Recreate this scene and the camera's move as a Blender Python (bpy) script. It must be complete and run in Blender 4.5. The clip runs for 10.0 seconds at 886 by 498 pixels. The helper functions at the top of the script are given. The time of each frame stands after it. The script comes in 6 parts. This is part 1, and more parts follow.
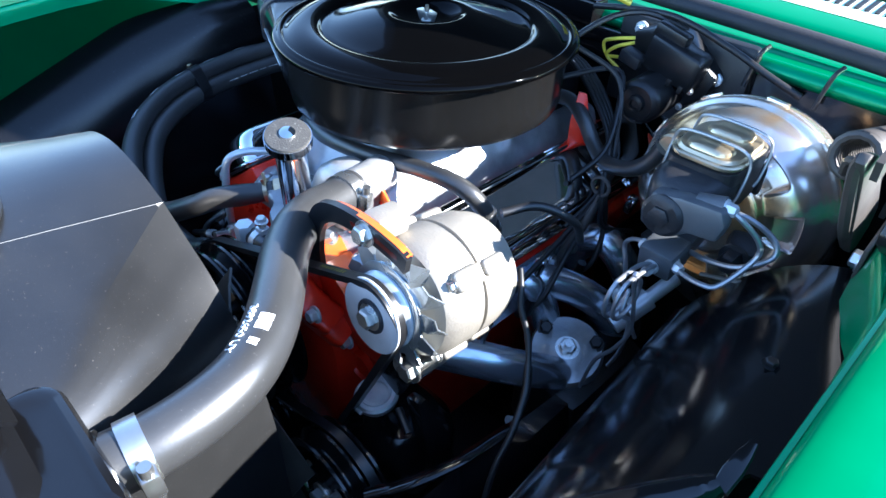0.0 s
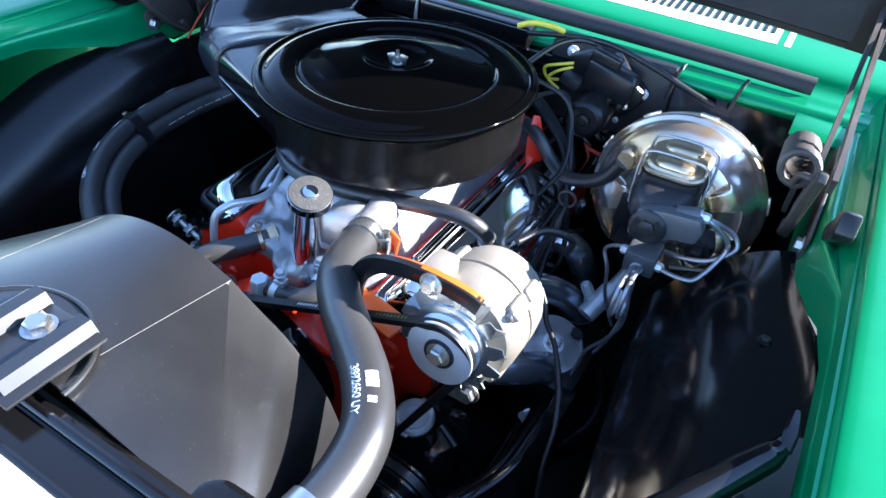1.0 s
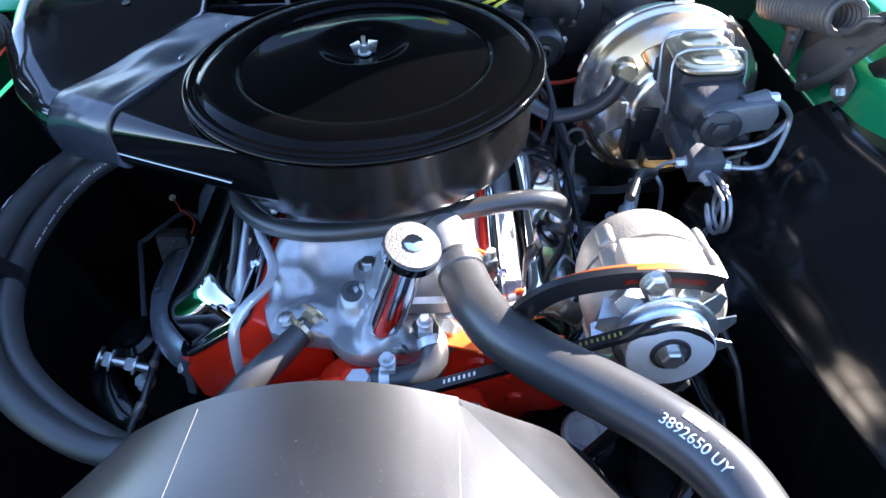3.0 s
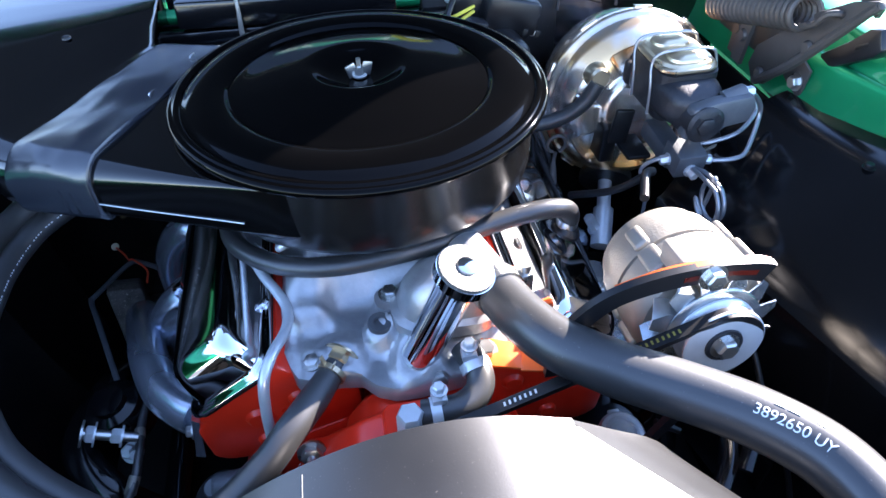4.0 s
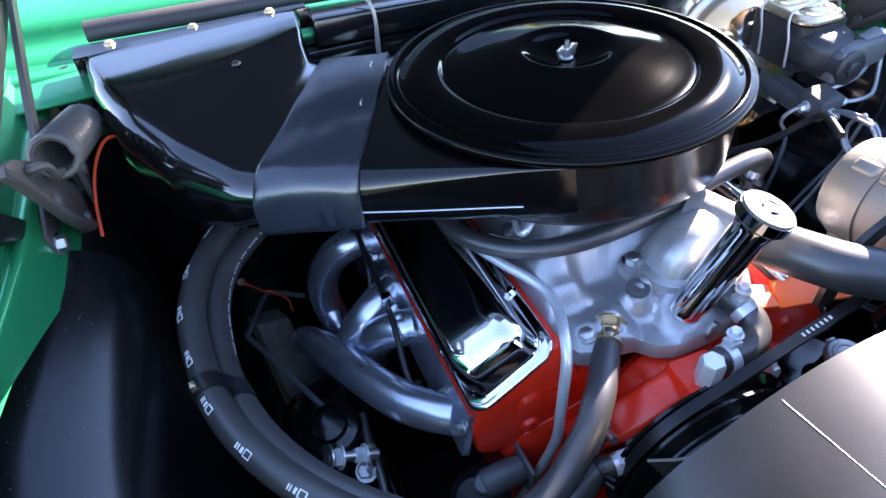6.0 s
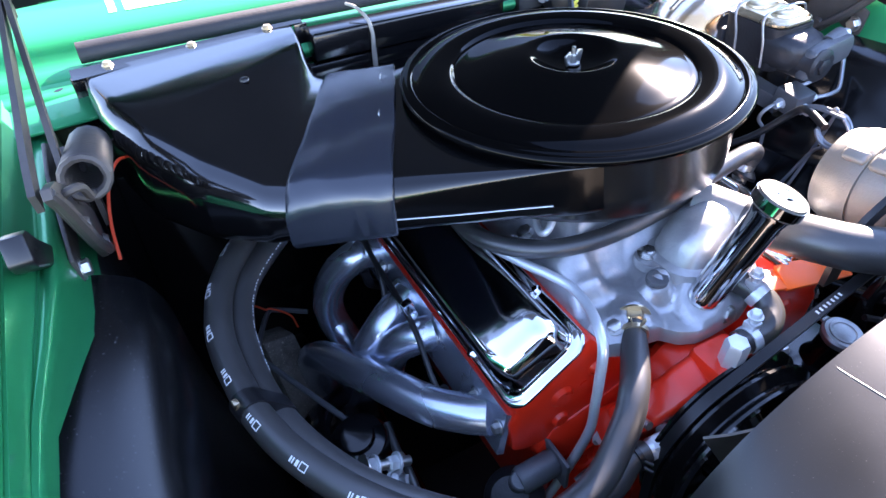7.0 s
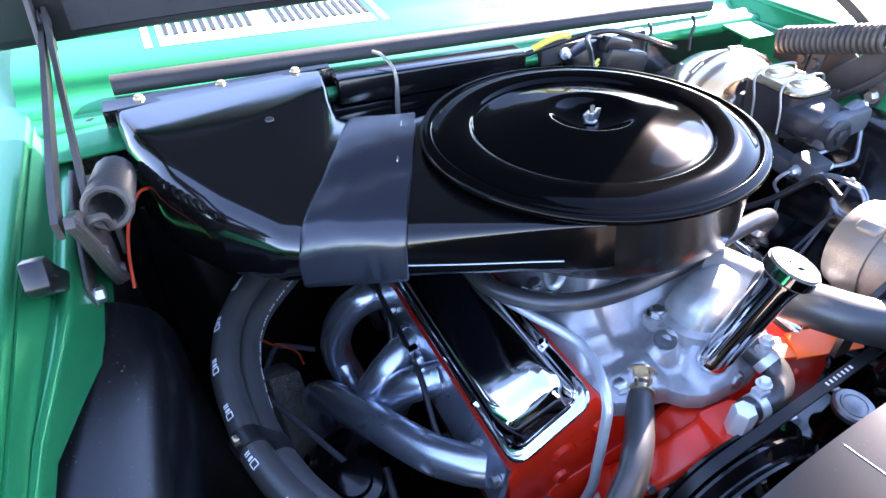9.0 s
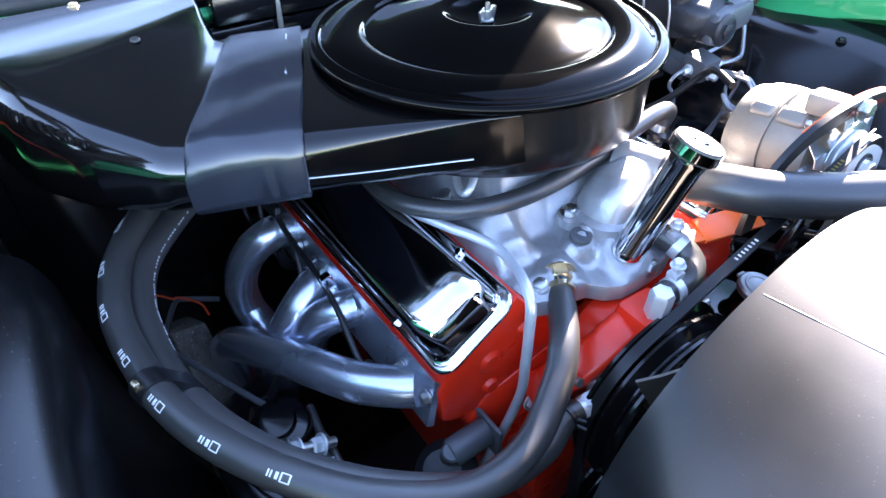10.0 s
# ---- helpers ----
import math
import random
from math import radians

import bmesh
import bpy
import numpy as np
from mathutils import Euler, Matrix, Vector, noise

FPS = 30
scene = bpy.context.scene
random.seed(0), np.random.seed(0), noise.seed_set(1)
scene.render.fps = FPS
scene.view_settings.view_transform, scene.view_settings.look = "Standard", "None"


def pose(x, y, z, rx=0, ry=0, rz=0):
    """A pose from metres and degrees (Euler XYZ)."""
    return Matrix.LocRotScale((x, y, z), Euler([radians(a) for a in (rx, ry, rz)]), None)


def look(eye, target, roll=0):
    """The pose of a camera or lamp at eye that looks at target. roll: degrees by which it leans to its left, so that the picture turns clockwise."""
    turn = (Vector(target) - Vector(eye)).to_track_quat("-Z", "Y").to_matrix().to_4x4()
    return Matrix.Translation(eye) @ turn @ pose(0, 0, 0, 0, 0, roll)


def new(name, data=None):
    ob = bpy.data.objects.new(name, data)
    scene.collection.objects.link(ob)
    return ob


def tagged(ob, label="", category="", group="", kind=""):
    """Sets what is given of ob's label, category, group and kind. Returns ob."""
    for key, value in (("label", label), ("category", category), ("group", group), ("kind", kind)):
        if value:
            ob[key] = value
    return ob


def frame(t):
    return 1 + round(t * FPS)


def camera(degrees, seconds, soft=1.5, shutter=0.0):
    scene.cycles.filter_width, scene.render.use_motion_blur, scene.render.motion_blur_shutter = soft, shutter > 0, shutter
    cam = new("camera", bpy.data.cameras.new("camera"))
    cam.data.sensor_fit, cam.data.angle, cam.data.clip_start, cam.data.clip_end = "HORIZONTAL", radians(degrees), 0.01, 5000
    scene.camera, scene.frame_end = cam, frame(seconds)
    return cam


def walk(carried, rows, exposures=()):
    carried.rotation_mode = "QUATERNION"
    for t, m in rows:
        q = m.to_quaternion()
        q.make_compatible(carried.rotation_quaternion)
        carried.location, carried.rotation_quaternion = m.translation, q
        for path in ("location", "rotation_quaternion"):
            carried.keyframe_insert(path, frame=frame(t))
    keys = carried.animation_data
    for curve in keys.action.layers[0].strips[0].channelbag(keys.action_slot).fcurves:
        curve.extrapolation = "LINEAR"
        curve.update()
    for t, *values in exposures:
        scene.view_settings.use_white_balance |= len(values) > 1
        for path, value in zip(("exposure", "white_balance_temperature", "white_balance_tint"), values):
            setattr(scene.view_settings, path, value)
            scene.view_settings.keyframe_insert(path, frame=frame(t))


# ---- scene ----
cam = camera(68.2, 10.0)
PATH = [
    (0, (0.561, -0.527, 1.223), (-0.549, 0.583, -0.016), 1.3),
    (0.5, (0.512, -0.588, 1.272), (-0.451, 0.623, 0.005), 2.9),
    (1, (0.44, -0.65, 1.304), (-0.307, 0.702, 0.033), 3.8),
    (1.5, (0.334, -0.629, 1.285), (-0.351, 0.757, 0.016), -1.1),
    (2, (0.259, -0.589, 1.275), (-0.325, 0.8, -0.04), -3.8),
    (2.5, (0.168, -0.593, 1.265), (-0.237, 0.824, -0.087), -5.6),
    (2.7, (0.131, -0.612, 1.262), (-0.106, 0.829, -0.105), -4.3),
    (3.8, (-0.009, -0.583, 1.25), (0.197, 0.883, -0.095), -1.4),
    (4, (-0.034, -0.58, 1.254), (0.242, 0.876, -0.09), -0.7),
    (4.5, (-0.142, -0.579, 1.252), (0.265, 0.833, -0.105), 0.2),
    (5, (-0.232, -0.577, 1.252), (0.34, 0.79, -0.091), 0.7),
    (5.5, (-0.278, -0.543, 1.241), (0.187, 0.873, -0.093), -2.9),
    (6, (-0.333, -0.528, 1.245), (0.169, 0.898, -0.065), -4.1),
    (6.2, (-0.359, -0.53, 1.243), (0.177, 0.896, -0.052), -4.2),
    (7.3, (-0.415, -0.504, 1.254), (0.272, 0.868, -0.029), -2.9),
    (7.5, (-0.414, -0.506, 1.257), (0.265, 0.876, -0.021), -3.0),
    (8, (-0.422, -0.495, 1.261), (0.21, 0.934, 0.013), -2.3),
    (8.5, (-0.424, -0.493, 1.263), (0.223, 0.974, 0.068), -0.8),
    (9, (-0.41, -0.51, 1.257), (0.262, 0.955, 0.074), -0.5),
    (9.5, (-0.391, -0.517, 1.212), (0.313, 0.903, -0.008), 0.5),
    (10, (-0.413, -0.512, 1.199), (0.466, 0.754, -0.076), 0.1),
]
walk(cam, [(t, look(eye, target, roll)) for t, eye, target, roll in PATH],
     [(0, 2.68, 5450, 10), (1.5, 2.80, 5850, 16), (2.5, 3.20, 5950, 17), (4, 3.25, 6000, 19), (6, 3.38, 6450, 24), (7.5, 3.72, 6500, 27), (8, 3.74, 6350, 25), (8.5, 3.72, 6200, 23), (9, 3.74, 6500, 27), (9.5, 3.92, 6600, 22), (10, 3.98, 6600, 21)])

# ---- light ----
world = bpy.data.worlds.new("sky")
scene.world = world
world.use_nodes = True
wn = world.node_tree.nodes
sky = wn.new("ShaderNodeTexSky")
sky.sky_type = "NISHITA"
sky.sun_disc = False
sky.dust_density = 0.0
sky.air_density = 0.9
SUN_TO = Vector((0.745, 0.444, 0.497)).normalized()
sky.sun_elevation = math.asin(SUN_TO.z)
sky.sun_rotation = math.atan2(SUN_TO.x, SUN_TO.y)
wn["Background"].inputs["Strength"].default_value = 0.11
world.node_tree.links.new(sky.outputs["Color"], wn["Background"].inputs["Color"])
sun_data = bpy.data.lights.new("sun", "SUN")
sun_data.energy, sun_data.angle, sun_data.color = 5.0, radians(0.53), (1.0, 0.90, 0.77)
sun = new("sun", sun_data)
sun.matrix_world = look(SUN_TO * 20, (0, 0, 0.8))


# ---- materials ----
def mat(name, color, rough=0.5, metal=0.0, coat=0.0, vary=0.15, grain=40.0, bump=0.0, bump_grain=None,
        speck=0.0, speck_color=(0.5, 0.5, 0.5), speck_grain=300.0, flake=0.0, rough_vary=0.12, spec=0.5):
    """A painted, moulded or metal surface: colour and gloss vary at two scales, with fine relief and dust specks."""
    m = bpy.data.materials.new(name)
    m.use_nodes = True
    nt = m.node_tree
    n, lk = nt.nodes, nt.links
    p = n["Principled BSDF"]
    p.inputs["Metallic"].default_value = metal
    p.inputs["Coat Weight"].default_value = coat
    p.inputs["Coat Roughness"].default_value = 0.06
    p.inputs["Specular IOR Level"].default_value = spec
    tc = n.new("ShaderNodeTexCoord")

    def noise_tex(scale, detail=4.0):
        t = n.new("ShaderNodeTexNoise")
        t.inputs["Scale"].default_value = scale
        t.inputs["Detail"].default_value = detail
        lk.new(tc.outputs["Object"], t.inputs["Vector"])
        return t

    big, fine = noise_tex(grain * 0.18), noise_tex(grain, 6.0)
    both = n.new("ShaderNodeMath")
    both.operation = "ADD"
    lk.new(big.outputs["Fac"], both.inputs[0])
    lk.new(fine.outputs["Fac"], both.inputs[1])
    ramp = n.new("ShaderNodeMapRange")
    ramp.inputs["From Min"].default_value, ramp.inputs["From Max"].default_value = 0.6, 1.4
    ramp.inputs["To Min"].default_value, ramp.inputs["To Max"].default_value = 1 - vary, 1 + vary
    lk.new(both.outputs[0], ramp.inputs["Value"])
    tint = n.new("ShaderNodeVectorMath")
    tint.operation = "SCALE"
    tint.inputs[0].default_value = color
    lk.new(ramp.outputs["Result"], tint.inputs["Scale"])
    out = tint.outputs["Vector"]
    if speck:
        s = noise_tex(speck_grain, 2.0)
        cut = n.new("ShaderNodeMapRange")
        cut.inputs["From Min"].default_value, cut.inputs["From Max"].default_value = 0.70 - 0.12 * speck, 0.76
        lk.new(s.outputs["Fac"], cut.inputs["Value"])
        mix = n.new("ShaderNodeMix")
        mix.data_type = "RGBA"
        lk.new(cut.outputs["Result"], mix.inputs["Factor"])
        lk.new(out, mix.inputs["A"])
        mix.inputs["B"].default_value = (*speck_color, 1)
        out = mix.outputs["Result"]
    lk.new(out, p.inputs["Base Color"])
    rr = n.new("ShaderNodeMapRange")
    rr.inputs["From Min"].default_value, rr.inputs["From Max"].default_value = 0.35, 0.65
    rr.inputs["To Min"].default_value = max(0.02, rough * (1 - rough_vary))
    rr.inputs["To Max"].default_value = min(1.0, rough * (1 + rough_vary * 2))
    lk.new(big.outputs["Fac"], rr.inputs["Value"])
    lk.new(rr.outputs["Result"], p.inputs["Roughness"])
    if bump or flake:
        b = n.new("ShaderNodeBump")
        b.inputs["Strength"].default_value = bump or flake
        b.inputs["Distance"].default_value = 0.001
        t = noise_tex(bump_grain or grain * 6, 5.0)
        lk.new(t.outputs["Fac"], b.inputs["Height"])
        lk.new(b.outputs["Normal"], p.inputs["Normal"])
    return m


M_GREEN = mat("green_metallic_paint", (0.007, 0.255, 0.092), 0.35, 0.55, 0.35, 0.06, 25, bump=0.02, bump_grain=1500, spec=0.35)
M_BLACK = mat("semi_gloss_black_paint", (0.0045, 0.0045, 0.005), 0.13, 0, 0.0, 0.2, 18, bump=0.03, bump_grain=30, spec=0.5)
M_WHEELHOUSE = mat("wheelhouse_black", (0.004, 0.004, 0.0044), 0.22, 0, 0, 0.15, 10, bump=0.02, bump_grain=30, speck=0.03, speck_color=(0.08, 0.08, 0.08), speck_grain=480, spec=0.45)
M_CLEANER = mat("air_cleaner_black_enamel", (0.0010, 0.0010, 0.0011), 0.065, 0, 0.0, 0.1, 20, spec=0.09)
M_SNOUT = mat("snout_black_enamel", (0.0018, 0.0018, 0.002), 0.13, 0, 0.0, 0.1, 12, bump=0.01, bump_grain=24, spec=0.5)
M_DRUM = mat("drum_satin_enamel", (0.006, 0.0058, 0.0056), 0.20, 0, 0.0, 0.1, 20, bump=0.02, bump_grain=25, spec=0.45)
M_DUCT = mat("duct_black_enamel", (0.0020, 0.0020, 0.0023), 0.10, 0, 0.0, 0.1, 12, spec=0.95)
M_CHASSIS = mat("chassis_black", (0.0075, 0.0073, 0.0072), 0.42, 0, 0, 0.3, 30, bump=0.15, bump_grain=200, speck=0.3, speck_color=(0.06, 0.05, 0.045))
M_SATIN = mat("satin_black_steel", (0.0085, 0.0085, 0.0095), 0.32, 0, 0, 0.2, 30, bump=0.04)
M_SHROUD = mat("shroud_satin_black", (0.0095, 0.0095, 0.0096), 0.34, 0, 0, 0.28, 22, bump=0.03, bump_grain=700, speck=0.015, speck_color=(0.08, 0.075, 0.07), speck_grain=800, spec=0.95)
M_RUBBER = mat("hose_rubber", (0.029, 0.029, 0.029), 0.34, 0, 0, 0.25, 30, bump=0.06, bump_grain=500, speck=0.15, speck_color=(0.08, 0.08, 0.08), speck_grain=420, spec=0.85)
M_HEATER = mat("heater_hose_rubber", (0.034, 0.033, 0.032), 0.43, 0, 0, 0.2, 30, bump=0.06, bump_grain=500, spec=0.8)
M_SLEEVE = mat("rubber_sleeve", (0.015, 0.018, 0.025), 0.22, 0, 0, 0.15, 20, bump=0.10, bump_grain=40, spec=0.75)
M_PAD = mat("hood_pad_fibre", (0.024, 0.024, 0.026), 0.9, 0, 0, 0.3, 40, bump=0.4, bump_grain=300)
M_SEAL = mat("foam_seal", (0.018, 0.018, 0.021), 0.62, 0, 0, 0.2, 50, bump=0.3, bump_grain=400)
M_CHROME = mat("chrome_plate", (0.80, 0.81, 0.83), 0.045, 1.0, 0, 0.03, 15, rough_vary=0.3)
M_ORANGE = mat("engine_orange_enamel", (0.78, 0.028, 0.008), 0.28, 0, 0.12, 0.12, 30, bump=0.18, bump_grain=70)
M_ALU = mat("cast_aluminium", (0.39, 0.395, 0.40), 0.34, 0.60, 0, 0.45, 34, bump=0.38, bump_grain=200)
M_ALT = mat("alternator_cast_aluminium", (0.285, 0.262, 0.222), 0.46, 0.5, 0, 0.16, 40, bump=0.35, bump_grain=420)
M_FAN = mat("zinc_fan_sheet", (0.52, 0.56, 0.58), 0.27, 0.9, 0, 0.25, 90, bump=0.12, bump_grain=160)
M_ZINC = mat("zinc_plated_steel", (0.66, 0.69, 0.71), 0.36, 0.55, 0, 0.12, 60, bump=0.05)
M_LINE = mat("brake_line_steel", (0.34, 0.35, 0.37), 0.34, 0.75, 0, 0.15, 60)
M_BOLT = mat("bolt_steel", (0.55, 0.55, 0.53), 0.28, 0.95, 0, 0.15, 90)
M_HEADER = mat("header_ceramic_coat", (0.64, 0.69, 0.78), 0.23, 0.90, 0, 0.12, 25, bump=0.04, bump_grain=300)
M_IRON = mat("bare_cast_iron", (0.030, 0.030, 0.033), 0.42, 0.4, 0, 0.25, 60, bump=0.4, bump_grain=320)
M_IRON2 = mat("grey_painted_iron", (0.098, 0.104, 0.112), 0.45, 0.3, 0, 0.2, 60, bump=0.3, bump_grain=320)
M_GOLD = mat("gold_zinc_chromate", (0.64, 0.52, 0.34), 0.28, 0.9, 0, 0.2, 30)
M_WHITE = mat("white_stripe_paint", (0.82, 0.82, 0.80), 0.35, 0, 0.6, 0.03, 30)
M_TEXT = mat("white_hose_print", (0.75, 0.76, 0.76), 0.6, 0, 0, 0.1, 200)
M_YELLOW = mat("yellow_wire", (0.65, 0.55, 0.05), 0.4, 0, 0, 0.1, 40)
M_BELT_PRINT = mat("yellow_belt_print", (0.22, 0.18, 0.03), 0.6, 0, 0, 0.3, 300)
M_RED = mat("red_wire", (0.65, 0.06, 0.02), 0.4, 0, 0, 0.1, 40)
M_WIRE = mat("black_wire", (0.012, 0.012, 0.013), 0.38, 0, 0, 0.1, 60)
M_HINGE = mat("phosphate_grey_steel", (0.070, 0.062, 0.056), 0.5, 0.3, 0, 0.2, 60, bump=0.1)
M_ASPHALT = mat("asphalt", (0.05, 0.05, 0.05), 0.9, 0, 0, 0.3, 30, bump=0.8, bump_grain=150)
M_ORTAB = mat("orange_overspray", (0.80, 0.13, 0.015), 0.35, 0, 0.2, 0.1, 40)
M_PAPER = mat("white_label", (0.78, 0.77, 0.74), 0.6, 0, 0, 0.05, 60)


def booster_metal():
    m = mat("dichromate_zinc", (0.78, 0.73, 0.66), 0.22, 0.9, 0, 0.1, 12, bump=0.03, bump_grain=30)
    nt = m.node_tree
    p = nt.nodes["Principled BSDF"]
    tc = nt.nodes.new("ShaderNodeTexCoord")
    t = nt.nodes.new("ShaderNodeTexNoise")
    t.inputs["Scale"].default_value = 9
    t.inputs["Distortion"].default_value = 1.2
    # plating hues mixed by noise; the orange also stands for reflected engine paint
    r = nt.nodes.new("ShaderNodeValToRGB")
    r.color_ramp.elements[0].position, r.color_ramp.elements[0].color = 0.34, (0.80, 0.66, 0.66, 1)
    r.color_ramp.elements[1].position, r.color_ramp.elements[1].color = 0.66, (0.92, 0.58, 0.28, 1)
    e = r.color_ramp.elements.new(0.5)
    e.color = (0.86, 0.80, 0.70, 1)
    nt.links.new(tc.outputs["Object"], t.inputs["Vector"])
    nt.links.new(t.outputs["Fac"], r.inputs["Fac"])
    nt.links.new(r.outputs["Color"], p.inputs["Base Color"])
    return m


M_BOOST = booster_metal()


# ---- mesh helpers ----
def V(*a):
    return Vector(a)


def along(p, d, up=(0, 0, 1)):
    """A frame at p whose z runs along d."""
    z = Vector(d).normalized()
    u = Vector(up)
    if abs(z.dot(u.normalized())) > 0.98:
        u = Vector((0, 1, 0))
    x = u.cross(z).normalized()
    y = z.cross(x)
    return Matrix(((x.x, y.x, z.x, p[0]), (x.y, y.y, z.y, p[1]), (x.z, y.z, z.z, p[2]), (0, 0, 0, 1)))


def curve_points(pts, sub=6, closed=False):
    """Catmull-Rom through the points."""
    P = [Vector(p) for p in pts]
    n, out = len(P), []
    for i in range(n if closed else n - 1):
        a = P[i - 1] if (i > 0 or closed) else P[0] * 2 - P[1]
        b, c = P[i], P[(i + 1) % n]
        d = P[(i + 2) % n] if (i + 2 < n or closed) else P[-1] * 2 - P[-2]
        for k in range(sub):
            t = k / sub
            out.append(0.5 * (2 * b + (c - a) * t + (2 * a - 5 * b + 4 * c - d) * t * t + (3 * b - a - 3 * c + d) * t ** 3))
    if not closed:
        out.append(P[-1])
    return out


def loft(rings, caps=True, ring_closed=True, loop=False):
    bm = bmesh.new()
    rows = [[bm.verts.new(p) for p in r] for r in rings]
    n = len(rows[0])
    for a, b in zip(rows, rows[1:] + ([rows[0]] if loop else [])):
        for i in range(n if ring_closed else n - 1):
            j = (i + 1) % n
            bm.faces.new((a[i], a[j], b[j], b[i]))
    if caps and not loop:
        bm.faces.new(rows[0][::-1])
        bm.faces.new(rows[-1])
    bmesh.ops.recalc_face_normals(bm, faces=bm.faces)
    return bm


def tube(pts, r, segs=12, sub=6, closed=False, caps=True, flat=1.0):
    """A round bar or hose along a smooth line; r may be a list, one for each given point."""
    line = curve_points(pts, sub, closed)
    n = len(line)
    radii = [r] * n
    if isinstance(r, (list, tuple)):
        radii = [float(np.interp(i / max(1, n - 1) * (len(r) - 1), range(len(r)), r)) for i in range(n)]
    rings, ref = [], None
    for i, p in enumerate(line):
        if closed:
            t = line[(i + 1) % n] - line[i - 1]
        else:
            t = line[min(i + 1, n - 1)] - line[max(i - 1, 0)]
        t = t.normalized() if t.length > 1e-9 else Vector((0, 0, 1))
        if ref is None:
            ref = t.orthogonal().normalized()
        ref = (ref - t * ref.dot(t)).normalized()
        side = t.cross(ref)
        rings.append([p + radii[i] * (math.cos(a) * ref + math.sin(a) * side * flat) for a in (k * 2 * math.pi / segs for k in range(segs))])
    return loft(rings, caps, True, closed)


def lathe(profile, m=None, segs=48, arc=None):
    """Turned about its own z: profile of (radius, height)."""
    bm = bmesh.new()
    rows = []
    for r, h in profile:
        if r < 1e-6:
            rows.append([bm.verts.new((0, 0, h))])
        else:
            rows.append([bm.verts.new((r * math.cos(k * 2 * math.pi / segs), r * math.sin(k * 2 * math.pi / segs), h)) for k in range(segs)])
    for a, b in zip(rows, rows[1:]):
        for i in range(segs):
            j = (i + 1) % segs
            if len(a) == 1 and len(b) > 1:
                bm.faces.new((a[0], b[i], b[j]))
            elif len(b) == 1 and len(a) > 1:
                bm.faces.new((a[i], a[j], b[0]))
            elif len(a) > 1:
                bm.faces.new((a[i], a[j], b[j], b[i]))
    for row in (rows[0], rows[-1]):
        if len(row) > 1:
            bm.faces.new(row)
    bmesh.ops.recalc_face_normals(bm, faces=bm.faces)
    if m is not None:
        bm.transform(m)
    return bm


def block(sx, sy, sz, m=None, bevel=0.0, seg=2):
    bm = bmesh.new()
    bmesh.ops.create_cube(bm, size=1)
    bm.transform(Matrix.Diagonal((sx, sy, sz, 1)))
    if bevel:
        bmesh.ops.bevel(bm, geom=bm.edges[:], offset=bevel, segments=seg, affect="EDGES", profile=0.5)
    if m is not None:
        bm.transform(m)
    return bm


def prism(outline, depth, m=None, bevel=0.0, seg=2):
    """A flat outline (x, y) given a thickness along z, centred."""
    bm = bmesh.new()
    lo = [bm.verts.new((x, y, -depth / 2)) for x, y in outline]
    hi = [bm.verts.new((x, y, depth / 2)) for x, y in outline]
    n = len(lo)
    bm.faces.new(lo[::-1])
    bm.faces.new(hi)
    for i in range(n):
        bm.faces.new((lo[i], lo[(i + 1) % n], hi[(i + 1) % n], hi[i]))
    bmesh.ops.recalc_face_normals(bm, faces=bm.faces)
    if bevel:
        bmesh.ops.bevel(bm, geom=bm.edges[:], offset=bevel, segments=seg, affect="EDGES", profile=0.5)
    if m is not None:
        bm.transform(m)
    return bm


def joined(*bms):
    out = bmesh.new()
    for b in bms:
        tmp = bpy.data.meshes.new("tmp")
        b.to_mesh(tmp)
        out.from_mesh(tmp)
        bpy.data.meshes.remove(tmp)
        b.free()
    return out


def lumpy(bm, amount, scale, cuts=0):
    if cuts:
        bmesh.ops.subdivide_edges(bm, edges=bm.edges[:], cuts=cuts, use_grid_fill=True)
    for v in bm.verts:
        v.co += amount * noise.noise_vector(v.co * scale)
    return bm


def hexagon(r, h, m):
    """A bolt head with a washer face."""
    a = lathe([(0, 0), (r * 1.35, 0), (r * 1.35, h * 0.18), (r * 0.9, h * 0.2)], m, 20)
    b = lathe([(0, h * 0.1), (r, h * 0.1), (r, h * 0.85), (r * 0.8, h), (0, h)], m, 6)
    return joined(a, b)


def thing(name, at, label, category, group="", kind=""):
    ob = new(name)
    ob.empty_display_size = 0.02
    ob.location = at
    return tagged(ob, label, category, group, kind)


def part(name, bm, material, parent=None, label="", sharp=38):
    me = bpy.data.meshes.new(name)
    bm.to_mesh(me)
    bm.free()
    me.polygons.foreach_set("use_smooth", [True] * len(me.polygons))
    me.set_sharp_from_angle(angle=radians(sharp))
    me.materials.append(material)
    ob = new(name, me)
    if parent is not None:
        ob.parent = parent
        ob.matrix_parent_inverse = Matrix.Translation(-parent.location) if parent.type == "EMPTY" else Matrix.Identity(4)
    if label:
        ob["label"] = label
    return ob


def solo(name, bm, material, label, category, group="", kind="", sharp=38):
    return tagged(part(name, bm, material, None, label, sharp), label, category, group, kind)


def rounded(hx, hy, r, n=6):
    """A rectangle with rounded corners."""
    out = []
    for cx, cy, a0 in ((hx - r, hy - r, 0), (-hx + r, hy - r, 90), (-hx + r, -hy + r, 180), (hx - r, -hy + r, 270)):
        for k in range(n + 1):
            a = radians(a0 + 90 * k / n)
            out.append((cx + r * math.cos(a), cy + r * math.sin(a)))
    return out


